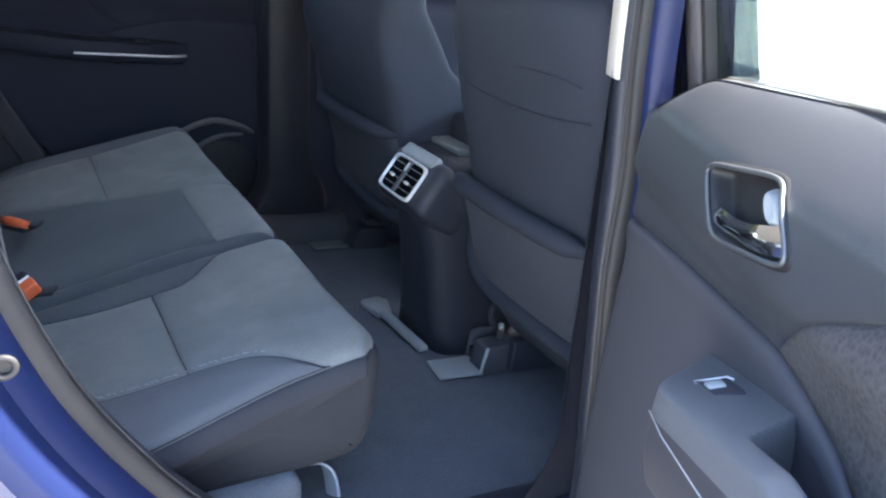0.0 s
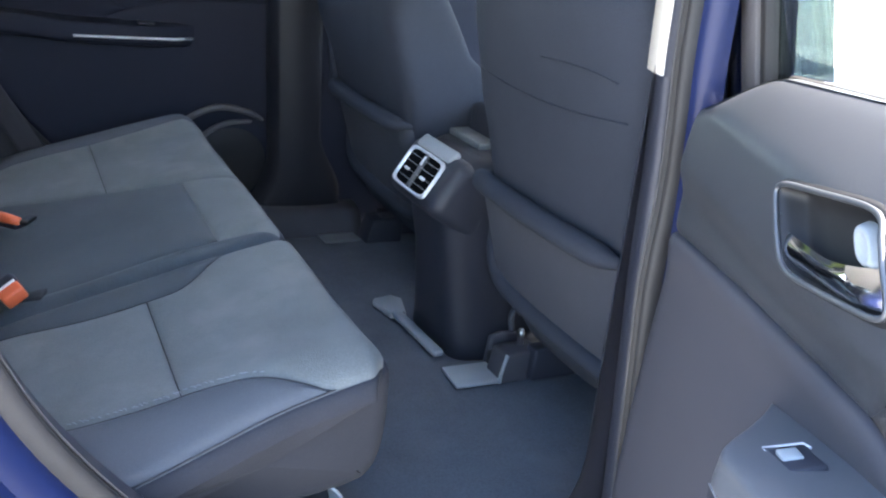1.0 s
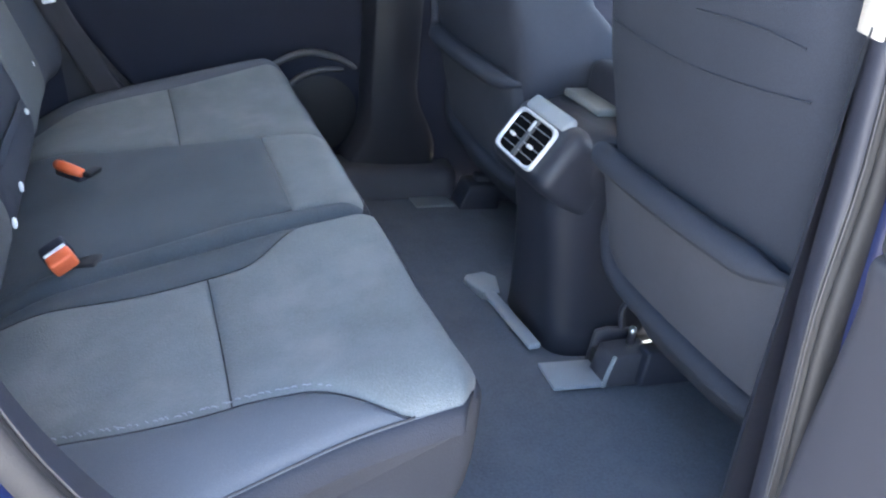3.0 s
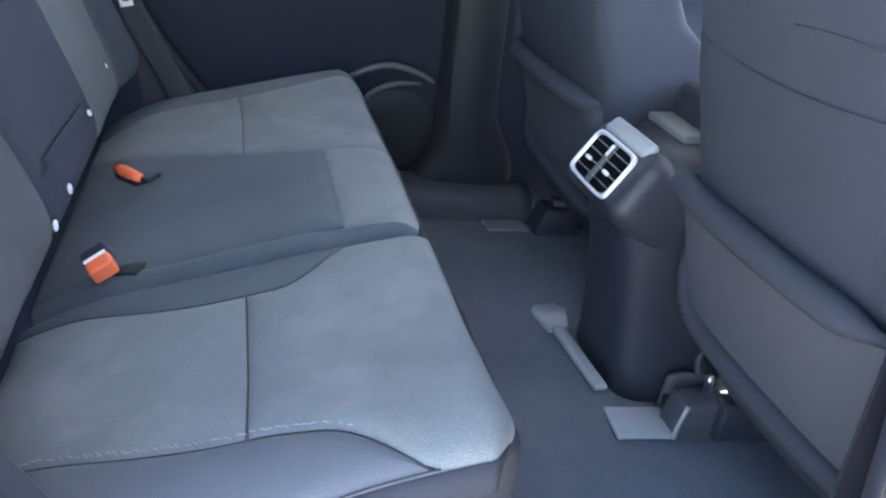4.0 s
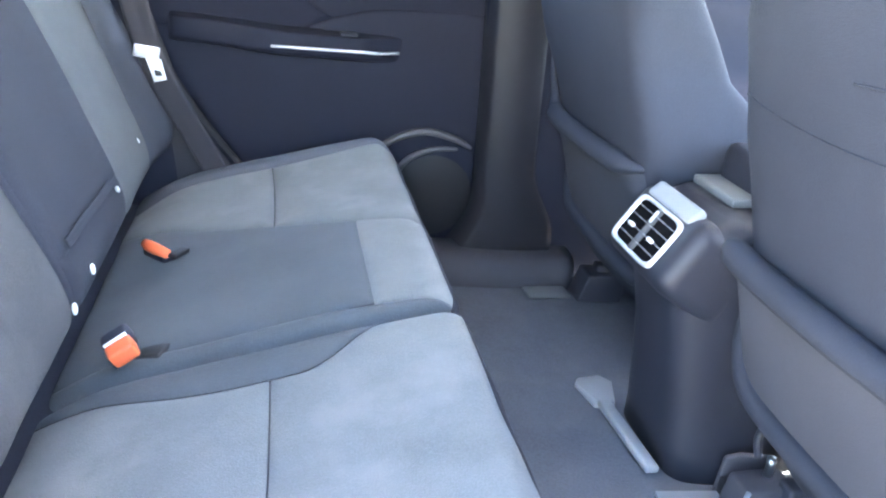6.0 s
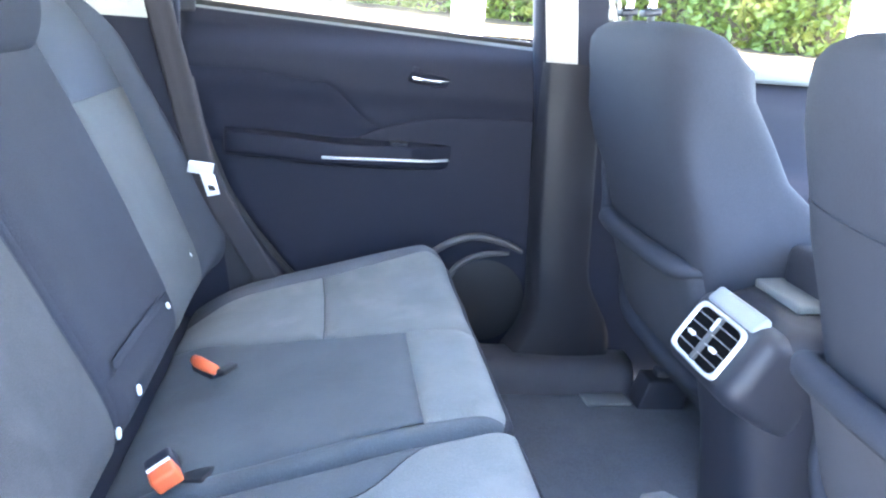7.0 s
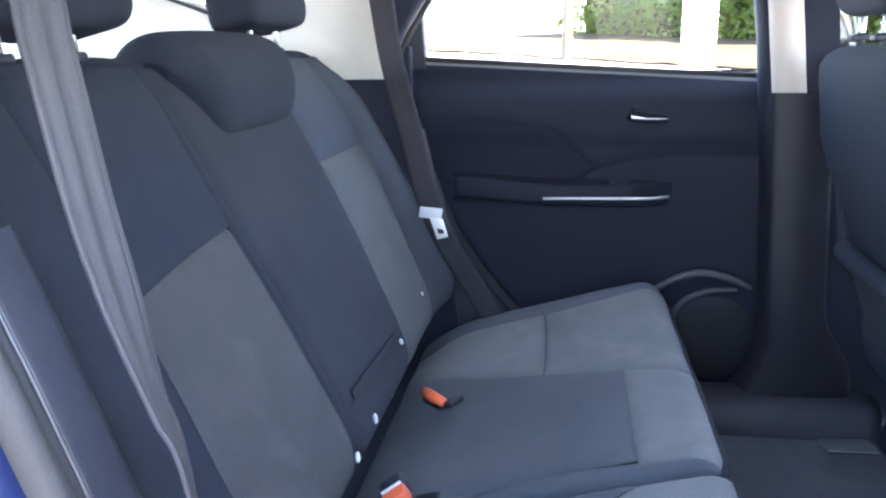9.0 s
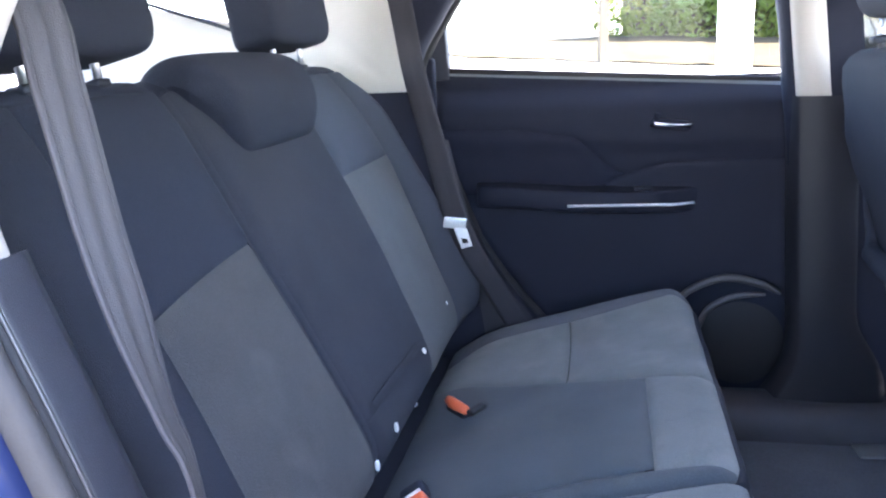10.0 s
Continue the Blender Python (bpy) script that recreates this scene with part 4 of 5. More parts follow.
        return Vector((u, Y(0.006 + q.x * w), AZ + q.y + 0.012 * step01(0.40, 0.62, u) - 0.02 * scoop))
    # near armrest is split so its side can carry painted shade
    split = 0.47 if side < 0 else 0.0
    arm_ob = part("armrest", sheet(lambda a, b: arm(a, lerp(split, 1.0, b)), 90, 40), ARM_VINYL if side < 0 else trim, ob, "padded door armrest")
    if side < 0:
        part("armrest_side", sheet(lambda a, b: arm(a, lerp(0.0, split, b)), 90, 16), ARM_SIDE, arm_ob, "moulded side of the armrest, shade painted in")
    part("armrest_line", tube([(lerp(0.335 if side < 0 else 0.185, 0.60 if side < 0 else 0.45, k / 12), Y((0.0590 if side > 0 else 0.0925) - (0.022 if side > 0 else 0.004) * (1 - step01(0, 2, k))), AZ - 0.006 - 0.004 * (k / 12) if side > 0 else 0.9560 + 0.10 * (lerp(0.335, 0.60, k / 12) - 0.335)) for k in range(13)], 0.0006 if side < 0 else 0.0030, 6), GREY_PLATE if side < 0 else SILVER, arm_ob, "thin bright trim line")
    part("pull_cup", sheet(lambda a, c: arm(lerp(0.36 if side > 0 else 0.50, 0.74, a), lerp(0.74 if side > 0 else 0.86, 0.98, c)) + Vector((0, 0, 0.002)), 16, 10), HOLE if side < 0 else trim, arm_ob, "dark pull cup in the armrest")
    SX, SZ2, TIP = (0.292, AZ + 0.0245, 0) if side > 0 else (0.336, 0.9800, -13)
    sw = part("window_switch", box((0.036, 0.026, 0.006), (SX, Y(0.038), SZ2), (15 * (side < 0), TIP, 0), 0.002), TRIM if side < 0 else CONSOLE, arm_ob, "window switch")
    part("switch_rim", tube([(SX + d, Y(e), SZ2 + 0.0025 + (0.227 * d - 0.264 * (e - 0.038)) * (side < 0)) for d, e in (((-0.020, 0.024), (-0.020, 0.052), (0.018, 0.052), (0.018, 0.024)) if side > 0 else ((-0.012, 0.024), (-0.020, 0.025), (-0.020, 0.051), (-0.013, 0.052)))], 0.0010, 6, closed=side > 0), SILVER if side < 0 else CONSOLE, sw, "switch surround")
    part("switch_rocker", box((0.013, 0.014, 0.004), (SX - 0.003, Y(0.0415), SZ2 + 0.0020), (15 * (side < 0), 8 + TIP, 0), 0.0015), GREY_PLATE if side < 0 else CONSOLE, sw, "switch rocker")
    # speaker pocket
    if side > 0:
        SU, SZ = 0.075, 0.615
        outer = curve_points([(0.218, Y(0.026), 0.690), (0.192, Y(0.032), 0.736), (0.118, Y(0.034), 0.768), (0.045, Y(0.034), 0.757), (0.0, Y(0.030), 0.735)], 30)
        # rims are door plastic; the lighter grey paints the highlight along them
        part("pocket_rim", tube(outer, lambda q: 0.003 + 0.006 * math.sin(math.pi * q) ** 0.5, 8), FRAME_GREY, panel, "raised rim of the speaker pocket, highlight in its grey")
        inner = curve_points([(0.168, Y(0.020), 0.640), (0.154, Y(0.024), 0.684), (0.128, Y(0.026), 0.709), (0.085, Y(0.028), 0.727), (0.03, Y(0.028), 0.731)], 30)
        part("pocket_rim", tube(inner, lambda q: 0.003 + 0.005 * math.sin(math.pi * q) ** 0.5, 8), FRAME_GREY, panel, "inner rim of the speaker pocket, highlight in its grey")
        c = sheet(lambda a, b: Vector((SU + 0.092 * b * math.cos(6.28319 * a), Y(0.012 + 0.007 * (1 - b ** 4)), SZ + 0.098 * b * math.sin(6.28319 * a))), 32, 8)
        part("speaker_grille", c, HOLE, panel, "round black speaker grille")
    return ob


NEAR_DIR, NEAR_IN = Vector((-0.44, -0.898, 0)), Vector((-0.898, 0.44, 0))
near_m = Matrix.Identity(4)
near_m.col[0][:3] = NEAR_DIR
near_m.col[1][:3] = -NEAR_IN
origin = Vector((0.142, -0.317, 0)) - NEAR_DIR * 0.172 - NEAR_IN * 0.020
near_m.col[3][:3] = origin
rear_door(-1, near_m, "open blue car rear door with a dark padded inside", LOWER_VINYL, PAD)
far_m = Matrix.Identity(4)
far_m.col[0][:3] = (-1, 0, 0)
far_m.col[1][:3] = (0, -1, 0)
far_m.col[3][:3] = (0.222, 1.385, 0)
# same door inside as the near one, in the shade-darkened colours
rear_door(1, far_m, "closed rear door with moulded inside panel, its shade in the colour", FAR_TRIM, FAR_TRIM)


# ---- rear bench ----
CUSHION = [(-0.476, 0.606), (-0.40, 0.650), (-0.31, 0.678), (-0.215, 0.706), (-0.12, 0.735), (-0.05, 0.757), (-0.012, 0.763), (0.014, 0.746), (0.020, 0.702), (0.018, 0.652), (0.008, 0.606), (-0.026, 0.581), (-0.16, 0.568), (-0.47, 0.545)]


def s_of_x(x):
    """Where along the cushion's top the seams cross at x."""
    lo, hi = 0.0, 0.46
    for _ in range(30):
        k = (lo + hi) / 2
        lo, hi = (k, hi) if spline(CUSHION, k).x < x else (lo, k)
    return lo


def rear_cushion(label, y0, y1, outer, lift):
    ob = thing("rear_seat_cushion", label, "car seat", None, "rear bench cushions")
    return ob, Body(CUSHION, y0, y1, 0.028, lift)


SEAM = s_of_x(-0.211)
LIP = 0.515


def bolster_lift(edge, sign):
    def lift(s, y):
        d = (y - edge) * sign
        top = step01(0.0, 0.13, s) * step01(0.53, 0.41, s)
        swell = (0.012 if sign > 0 else 0.022) * math.exp(-((d - 0.07) / 0.06) ** 2) - 0.008 * math.exp(-((d - 0.28) / 0.12) ** 2)
        return top * swell + 0.0022 * noise.noise(Vector((s * 9, y * 11, 2)))
    return lift


EDGE_S = [s_of_x(x) for x in (-0.47, -0.27, -0.10, -0.085, 0.0)]


def near_edge(s):
    return -0.004 + 0.008 * step01(EDGE_S[0], EDGE_S[1], s) + 0.024 * step01(EDGE_S[1] - 0.03, EDGE_S[2], s) + 0.034 * step01(EDGE_S[4] - 0.035, EDGE_S[4] + 0.06, s)


def far_edge(s):
    return 1.222 + 0.058 * step01(0.42, 0.08, s) - 0.035 * step01(0.40, 0.53, s)


SPLIT = 0.492
NEAR_CUSHION = [(x + 0.013 * step01(-0.16, -0.02, x), z) if z > 0.55 else (x, z) for x, z in CUSHION]
near_cushion, body = rear_cushion("grey cloth rear seat cushion with darker stitched side bolster", near_edge, SPLIT, 0, bolster_lift(0.03, 1))
body.profile = NEAR_CUSHION
def near_outer(s):
    gap = -0.005 + lerp(0.185, 0.130, step01(0.02, SEAM, s)) - 0.021 * step01(SEAM, S_BEND, s) - 0.095 * step01(S_BEND - 0.03, S_END + 0.03, s) - near_edge(s) - 0.008
    return near_edge(s) + 0.0125 + 0.5 * (gap + math.sqrt(gap * gap + 0.00004))
S_BEND, S_END = s_of_x(-0.114), s_of_x(-0.066)
def near_inner(s):
    return lerp(0.455, 0.414, step01(0.0, 0.2, s)) + 0.064 * step01(SEAM + 0.025, SEAM + 0.11, s)
part("rear_insert", body.panel(0.0, SEAM, near_outer, near_inner, 34, 34, 0.006, 0.02), CLOTH, near_cushion, "light grey woven seat centre")
part("front_insert", body.panel(SEAM, LIP, near_outer, near_inner, 40, 40, 0.007, 0.02), CLOTH, near_cushion, "light grey woven seat front, lightly marked")
part("edge_roll", body.panel(0.0, LIP, near_edge, lambda s: near_edge(s) + 0.012, 56, 8, 0.001, 0.006), SIDE_CLOTH, near_cushion)
part("outer_bolster", body.panel(0.0, LIP, lambda s: near_edge(s) + 0.012, near_outer, 56, 24, 0.006, 0.014), SMOOTH_CLOTH, near_cushion, "smooth slate grey side bolster")
part("inner_border", body.panel(0.0, LIP, near_inner, SPLIT, 56, 12, 0.004, 0.012), PATCH_CLOTH, near_cushion, "charcoal inner border")
part("front_skirt", body.panel(LIP, 1.0, near_edge, SPLIT, 24, 36, 0.003, 0.02), SIDE_CLOTH, near_cushion)
part("side_panel", body.cap(0), SIDE_CLOTH, near_cushion, "charcoal cushion side", False)
part("inner_side", body.cap(1), DARK_CLOTH, near_cushion, "", False)
part("seam", body.seam([(SEAM, lerp(near_outer(SEAM), near_inner(SEAM), k / 30)) for k in range(31)]), THREAD, near_cushion, "dark cross seam")
part("seam", body.seam([(lerp(0.0, S_END - 0.004, k / 50), near_outer(lerp(0.0, S_END - 0.004, k / 50))) for k in range(51)]), THREAD, near_cushion, "dark bolster seam")
part("seam", body.seam([(lerp(0.0, LIP, k / 50), near_inner(lerp(0.0, LIP, k / 50))) for k in range(51)]), THREAD, near_cushion, "dark inner seam")
part("edge_seam", body.seam([(lerp(0.03, S_END, k / 40), near_edge(lerp(0.03, S_END, k / 40)) + 0.012) for k in range(41)], 0.001, -0.0005), THREAD, near_cushion, "fine seam along the cushion's edge")
# added strip: stops light leaking through the gap below the backrest
part("gap_blocker", sheet(lambda a, b: Vector((lerp(-0.456, -0.57, b), lerp(0.0, SPLIT + 0.002, a), lerp(0.599, 0.612, b))), 8, 3), DARK_CLOTH, near_cushion, "added dark strip that keeps light out of the gap behind the cushion")
# contrast stitches along the outer seam
stitch = tube([(0, -0.0035, 0), (0, 0, 0.0009), (0, 0.0030, 0)], 0.0007, 5)
stitch_me = bpy.data.meshes.new("stitch")
stitch.to_mesh(stitch_me)
stitch.free()
stitch_me.materials.append(BELT_THREAD)
rng = random.Random(5)
for k in range(48):
    s = lerp(0.03, SEAM + 0.07, (k + rng.uniform(-0.3, 0.3)) / 47)
    p, n = body.raw(s, near_outer(s) + 0.0055 + rng.uniform(-0.0015, 0.0015))
    o = new("stitch", stitch_me)
    o.parent = near_cushion
    o.location = p + n * 0.0034
    o.rotation_euler = (0, 0, radians(rng.uniform(35, 110)))
    o.scale = (1, rng.uniform(0.5, 1.1), 1)

far_cushion, body = rear_cushion("grey cloth wide rear seat cushion with dark centre seat", SPLIT + 0.006, far_edge, 1, bolster_lift(1.26, -1))
body.profile = NEAR_CUSHION
def far_inner(s):
    """The seam between the centre and outer seats runs aslant."""
    x = min(spline(NEAR_CUSHION, min(s, LIP)).x, 0.02)
    return 1.012 - 0.50 * (x + 0.43)
def far_outer(s):
    return 1.165 + 0.015 * step01(SEAM, LIP, s) - 0.02 * step01(0.42, 0.52, s)
PATCH = s_of_x(-0.088)
part("centre_insert", body.panel(0.0, PATCH, lambda s: 0.535, far_inner, 44, 34, 0.005, 0.016), PATCH_CLOTH, far_cushion, "charcoal centre seat pad")
part("centre_border", body.panel(0.0, LIP, SPLIT + 0.006, lambda s: 0.535 - 0.02 * step01(PATCH - 0.1, LIP, s), 50, 8, 0.004, 0.012), PATCH_CLOTH, far_cushion, "charcoal inner border")
part("centre_front", body.panel(PATCH, LIP, lambda s: 0.535 - 0.02 * step01(PATCH - 0.1, LIP, s), far_inner, 20, 26, 0.005, 0.014), CLOTH, far_cushion, "light grey woven centre front")
part("rear_insert", body.panel(0.0, SEAM, far_inner, far_outer, 34, 24, 0.006, 0.018), CLOTH, far_cushion, "light grey woven seat centre")
part("front_insert", body.panel(SEAM, LIP, far_inner, far_outer, 34, 26, 0.006, 0.018), CLOTH, far_cushion, "light grey woven seat front")
part("outer_bolster", body.panel(0.0, LIP, far_outer, far_edge, 50, 20, 0.006, 0.014), SMOOTH_CLOTH, far_cushion, "smooth slate grey side bolster")
part("front_skirt", body.panel(LIP, 1.0, SPLIT + 0.006, far_edge, 24, 40, 0.003, 0.02), SIDE_CLOTH, far_cushion)
part("inner_side", body.cap(0), DARK_CLOTH, far_cushion, "", False)
part("side_panel", body.cap(1), DARK_CLOTH, far_cushion, "", False)
# the same added light stop behind the wide cushion
part("gap_blocker", sheet(lambda a, b: Vector((lerp(-0.456, -0.57, b), lerp(SPLIT + 0.002, 1.27, a), lerp(0.599, 0.612, b))), 8, 3), DARK_CLOTH, far_cushion, "added dark strip that keeps light out of the gap behind the cushion")

part("seam", body.seam([(SEAM, lerp(far_inner(SEAM), far_outer(SEAM), k / 30)) for k in range(31)]), THREAD, far_cushion, "dark cross seam")

# backrests
BACKREST = [(-0.54, 0.585), (-0.502, 0.632), (-0.462, 0.690), (-0.438, 0.755), (-0.500, 0.890), (-0.572, 1.025), (-0.635, 1.145), (-0.672, 1.208), (-0.700, 1.238), (-0.742, 1.240), (-0.775, 1.210), (-0.775, 1.12), (-0.66, 0.88), (-0.55, 0.64)]


def s_of_z(z):
    lo, hi = 0.12, 0.60
    for _ in range(30):
        k = (lo + hi) / 2
        lo, hi = (k, hi) if spline(BACKREST, k).y < z else (lo, k)
    return lo


def back_lift(c, half, edge, sign):
    """Side bolsters stand proud, the middle is dished."""
    def lift(s, y):
        z = spline(BACKREST, s).y
        up = step01(0.66, 0.80, z) * step01(1.27, 1.12, z) * (1 if s < 0.6 else 0)
        a = (y - c) / half
        d = (y - edge) * sign
        return up * (0.030 * math.exp(-((d - 0.05) / 0.055) ** 2) - 0.004 * math.exp(-a * a * 1.6)) + 0.002 * noise.noise(Vector((s * 12, y * 9, 5)))
    return lift


TOP = s_of_z(1.232)
YOKE = s_of_z(1.035)
PATCH_TOP = s_of_z(1.062)
LOW = s_of_z(0.72)


def back_seat(label, y0, y1, lift):
    return thing("rear_bench_back", label, "car seat", None, "rear backrests"), Body(BACKREST, y0, y1, 0.03, lift, -1)


def near_back_edge(s):
    return 0.012 + 0.05 * step01(s_of_z(1.05), TOP, s)


def far_back_edge(s):
    return 1.275 - 0.05 * step01(s_of_z(1.05), TOP, s)


near_back, body = back_seat("grey and charcoal cloth rear backrest, narrow section", near_back_edge, 0.517, back_lift(0.32, 0.15, 0.0, 1))
def nb_out(s):
    return 0.215 + 0.025 * step01(LOW, YOKE, s)
def nb_in(s):
    return 0.497
def yoke_line(v):
    # dips towards the outer side
    return YOKE - 0.012 * (1 - v) ** 1.5 + 0.004
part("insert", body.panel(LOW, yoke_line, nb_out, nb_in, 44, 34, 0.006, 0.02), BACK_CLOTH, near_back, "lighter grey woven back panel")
part("yoke", body.panel(yoke_line, TOP, nb_out, nb_in, 30, 34, 0.012, 0.02), DARK_CLOTH, near_back, "charcoal shoulder panel")
part("outer_bolster", body.panel(LOW, TOP, near_back_edge, nb_out, 56, 20, 0.006, 0.015), DARK_CLOTH, near_back, "charcoal side bolster")
part("inner_border", body.panel(LOW, TOP, nb_in, 0.517, 50, 8, 0.004, 0.012, 0.001), CENTRE_CLOTH, near_back)
part("lower_edge", body.panel(0.0, LOW, near_back_edge, 0.517, 18, 30, 0.003, 0.015), DARK_CLOTH, near_back, "charcoal lower edge with clips")
part("back_cover", body.panel(TOP, 1.0, near_back_edge, 0.517, 24, 20, 0.002, 0.02), DARK_CLOTH, near_back)
part("side_panel", body.cap(0), DARK_CLOTH, near_back, "", False)
part("inner_side", body.cap(1), DARK_CLOTH, near_back, "", False)
near_back_body = body

far_back, body = back_seat("charcoal cloth wide rear backrest with folding centre armrest", 0.519, far_back_edge, back_lift(0.99, 0.15, 1.29, -1))
def fb_in(s):
    return 0.858 + 0.062 * step01(LOW, PATCH_TOP, s)
def fb_out(s):
    return 1.105 + 0.075 * step01(LOW, PATCH_TOP, s) - 0.03 * step01(PATCH_TOP, TOP, s)
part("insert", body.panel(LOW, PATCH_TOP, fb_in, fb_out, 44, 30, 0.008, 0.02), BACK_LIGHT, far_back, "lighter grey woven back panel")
part("yoke", body.panel(PATCH_TOP, TOP, fb_in, fb_out, 26, 30, 0.007, 0.02), BACK_SLATE, far_back, "slate shoulder panel")
FOLD = s_of_z(0.79)
part("centre_armrest", body.panel(FOLD, TOP, 0.531, fb_in, 54, 26, 0.006, 0.03, 0.0015), CENTRE_CLOTH, far_back, "charcoal centre section")
part("centre_lower", body.panel(LOW, FOLD, 0.531, fb_in, 14, 26, 0.004, 0.012), CENTRE_CLOTH, far_back)
part("inner_border", body.panel(LOW, TOP, 0.519, 0.531, 50, 6, 0.003, 0.012, 0.001), CENTRE_CLOTH, far_back)
part("outer_bolster", body.panel(LOW, TOP, fb_out, far_back_edge, 50, 20, 0.006, 0.015), BACK_SLATE, far_back, "smooth slate side bolster")
part("lower_edge", body.panel(0.0, LOW, 0.519, far_back_edge, 18, 40, 0.003, 0.015), CENTRE_CLOTH, far_back)
part("back_cover", body.panel(TOP, 1.0, 0.519, far_back_edge, 24, 24, 0.002, 0.02), DARK_CLOTH, far_back)
part("inner_side", body.cap(0), DARK_CLOTH, far_back, "", False)
part("side_panel", body.cap(1), DARK_CLOTH, far_back, "", False)
far_back_body = body
# pull strap of the folding armrest, lying flat along its lower edge
pull = [body.raw(s_of_z(z), y) for y, z in ((0.548, 0.802), (0.64, 0.800), (0.73, 0.797), (0.80, 0.795))]
part("pull_strap", strap([p + n * 0.007 for p, n in pull], [(-0.45, 0, 0.9)] * 4, 0.012, 0.0016, 16), CENTRE_CLOTH, far_back, "charcoal pull strap")

# white clips along the lower edge
for y, z, k in ((0.186, 0.752, 0.66), (0.489, 0.748, 0.66), (0.592, 0.752, 0.66), (0.845, 0.676, 0.40), (0.822, 0.779, 0.46), (1.055, 0.790, 0.46)):
    bd, host = (near_back_body, near_back) if y < 0.52 else (far_back_body, far_back)
    p, n = bd.raw(s_of_z(z), y)
    bm = pillow((0.003, 0.0075 * k, 0.011 * k), 2.6, 10, 16)
    bm.transform(Matrix.Translation(p + n * 0.006) @ n.to_track_quat("X", "Z").to_matrix().to_4x4())
    part("clip", bm, WHITE, host, "small white plastic clip")


def rear_headrest(y, host):
    def shape(co):
        co.x -= 0.10 * (co.z / 0.085) ** 2 * 0.12
        co.y *= 1 - 0.10 * max(0, co.z / 0.085)
        return co
    bm = pillow((0.046, 0.146, 0.085), 7.0, 24, 44, shape)
    bm.transform(pose(-0.722, y, 1.364 if y > MID else 1.352, 0, -14, 0))
    hr = part("headrest", bm, DARK_CLOTH, host, "charcoal cloth headrest raised on two posts")
    for d in (-0.062, 0.062):
        part("headrest_post", tube([(-0.705, y + d, 1.22), (-0.720, y + d, 1.33)], 0.0055, 8), STEEL, hr, "steel headrest post")
        part("post_guide", box((0.026, 0.026, 0.012), (-0.712, y + d, 1.243), (0, -14, 0), 0.004), TRIM, hr, "black post guide")


rear_headrest(0.352, near_back)
rear_headrest(1.003, far_back)


def centre_headrest():
    """A low saddle that sits over the top of the backrest."""
    prof = [(-0.662, 1.138), (-0.630, 1.146), (-0.618, 1.185), (-0.624, 1.225), (-0.645, 1.254), (-0.680, 1.268), (-0.715, 1.262), (-0.742, 1.238), (-0.750, 1.19)]
    bd = Body(prof, lambda s: 0.535 + 0.060 * step01(0.55, 0.1, s), lambda s: 0.900 - 0.010 * step01(0.55, 0.0, s), 0.03, lambda s, y: 0.004 * math.cos((y - 0.72) * 8), -1)
    hr = part("centre_headrest", bd.panel(0.0, 1.0, lambda s: bd.ends(s)[0], lambda s: bd.ends(s)[1], 40, 36, 0.004, 0.02), DARK_CLOTH, far_back, "low charcoal saddle-shaped centre headrest")
    for e in (0, 1):
        part("headrest_side", bd.cap(e), DARK_CLOTH, hr, "", False)
    part("underside", sheet(lambda u, v: Vector((lerp(-0.645, -0.72, v), lerp(0.58, 0.88, u), lerp(1.150, 1.175, v))), 6, 4), DARK_CLOTH, hr)


centre_headrest()


# ---- buckles and belts ----
def buckle(x, y, z, turn, label, size=1.0):
    m = pose(x, y, z, *turn) @ Matrix.Scale(size, 4)
    ob = thing("belt_buckle", label, "seat belt buckle", m, "rear buckles")
    part("housing", box((0.026, 0.033, 0.023), (0.002, 0, -0.001), (0, 0, 0), 0.007, 3), TRIM, ob, "black buckle housing")
    part("release_button", box((0.020, 0.029, 0.021), (0.021, 0, 0.0015), (0, 0, 0), 0.004, 3), ORANGE, ob, "orange red release button")
    part("slot", box((0.003, 0.026, 0.004), (0.0125, 0, 0.0125), (0, 0, 0), 0.001), WHITE, ob, "pale slot edge")
    part("stalk", tube([(-0.006, 0, -0.004), (-0.022, 0, -0.016), (-0.034, 0, -0.035)], 0.010, 8, flat=0.6), TRIM, ob, "black stalk")


buckle(-0.390, 0.512, 0.697, (32, 12, -66), "black belt buckle with orange button beside the cushion split", 1.15)
upright_buckle = bpy.data.objects["belt_buckle"]
# flat black block stands in for the pocket's shadow on the cushion
latch = part("pocket_shadow", box((0.036, 0.036, 0.008), (-0.354, 0.538, 0.6655), (0, -16, -20), 0.0035, 3), HOLE, upright_buckle, "flat black piece beside the buckle")
latch.matrix_parent_inverse = upright_buckle.matrix_world.inverted()
LYING = pose(-0.384, 0.800, 0.692, 0, -4, -50)
lying = thing("belt_buckle", "black belt buckle with orange button lying in its pocket", "seat belt buckle", LYING, "rear buckles")
part("release_button", tube([(-0.032, 0.002, 0.004), (-0.014, -0.003, 0.006), (0.008, -0.004, 0.006), (0.030, 0.001, 0.003)], lambda q: 0.0105 - 0.003 * abs(2 * q - 1), 10, flat=0.8), ORANGE, lying, "orange red release button")
part("housing", box((0.056, 0.024, 0.014), (-0.002, 0.006, -0.006), (0, 0, 0), 0.005, 3), TRIM, lying, "black buckle housing")
latch = box((0.038, 0.015, 0.009), (-0.350, 0.792, 0.694), (0, 0, 62), 0.0035, 3)
latch.transform(LYING.inverted())
part("latch_slot", latch, HOLE, lying, "flat black piece beside the buckle")

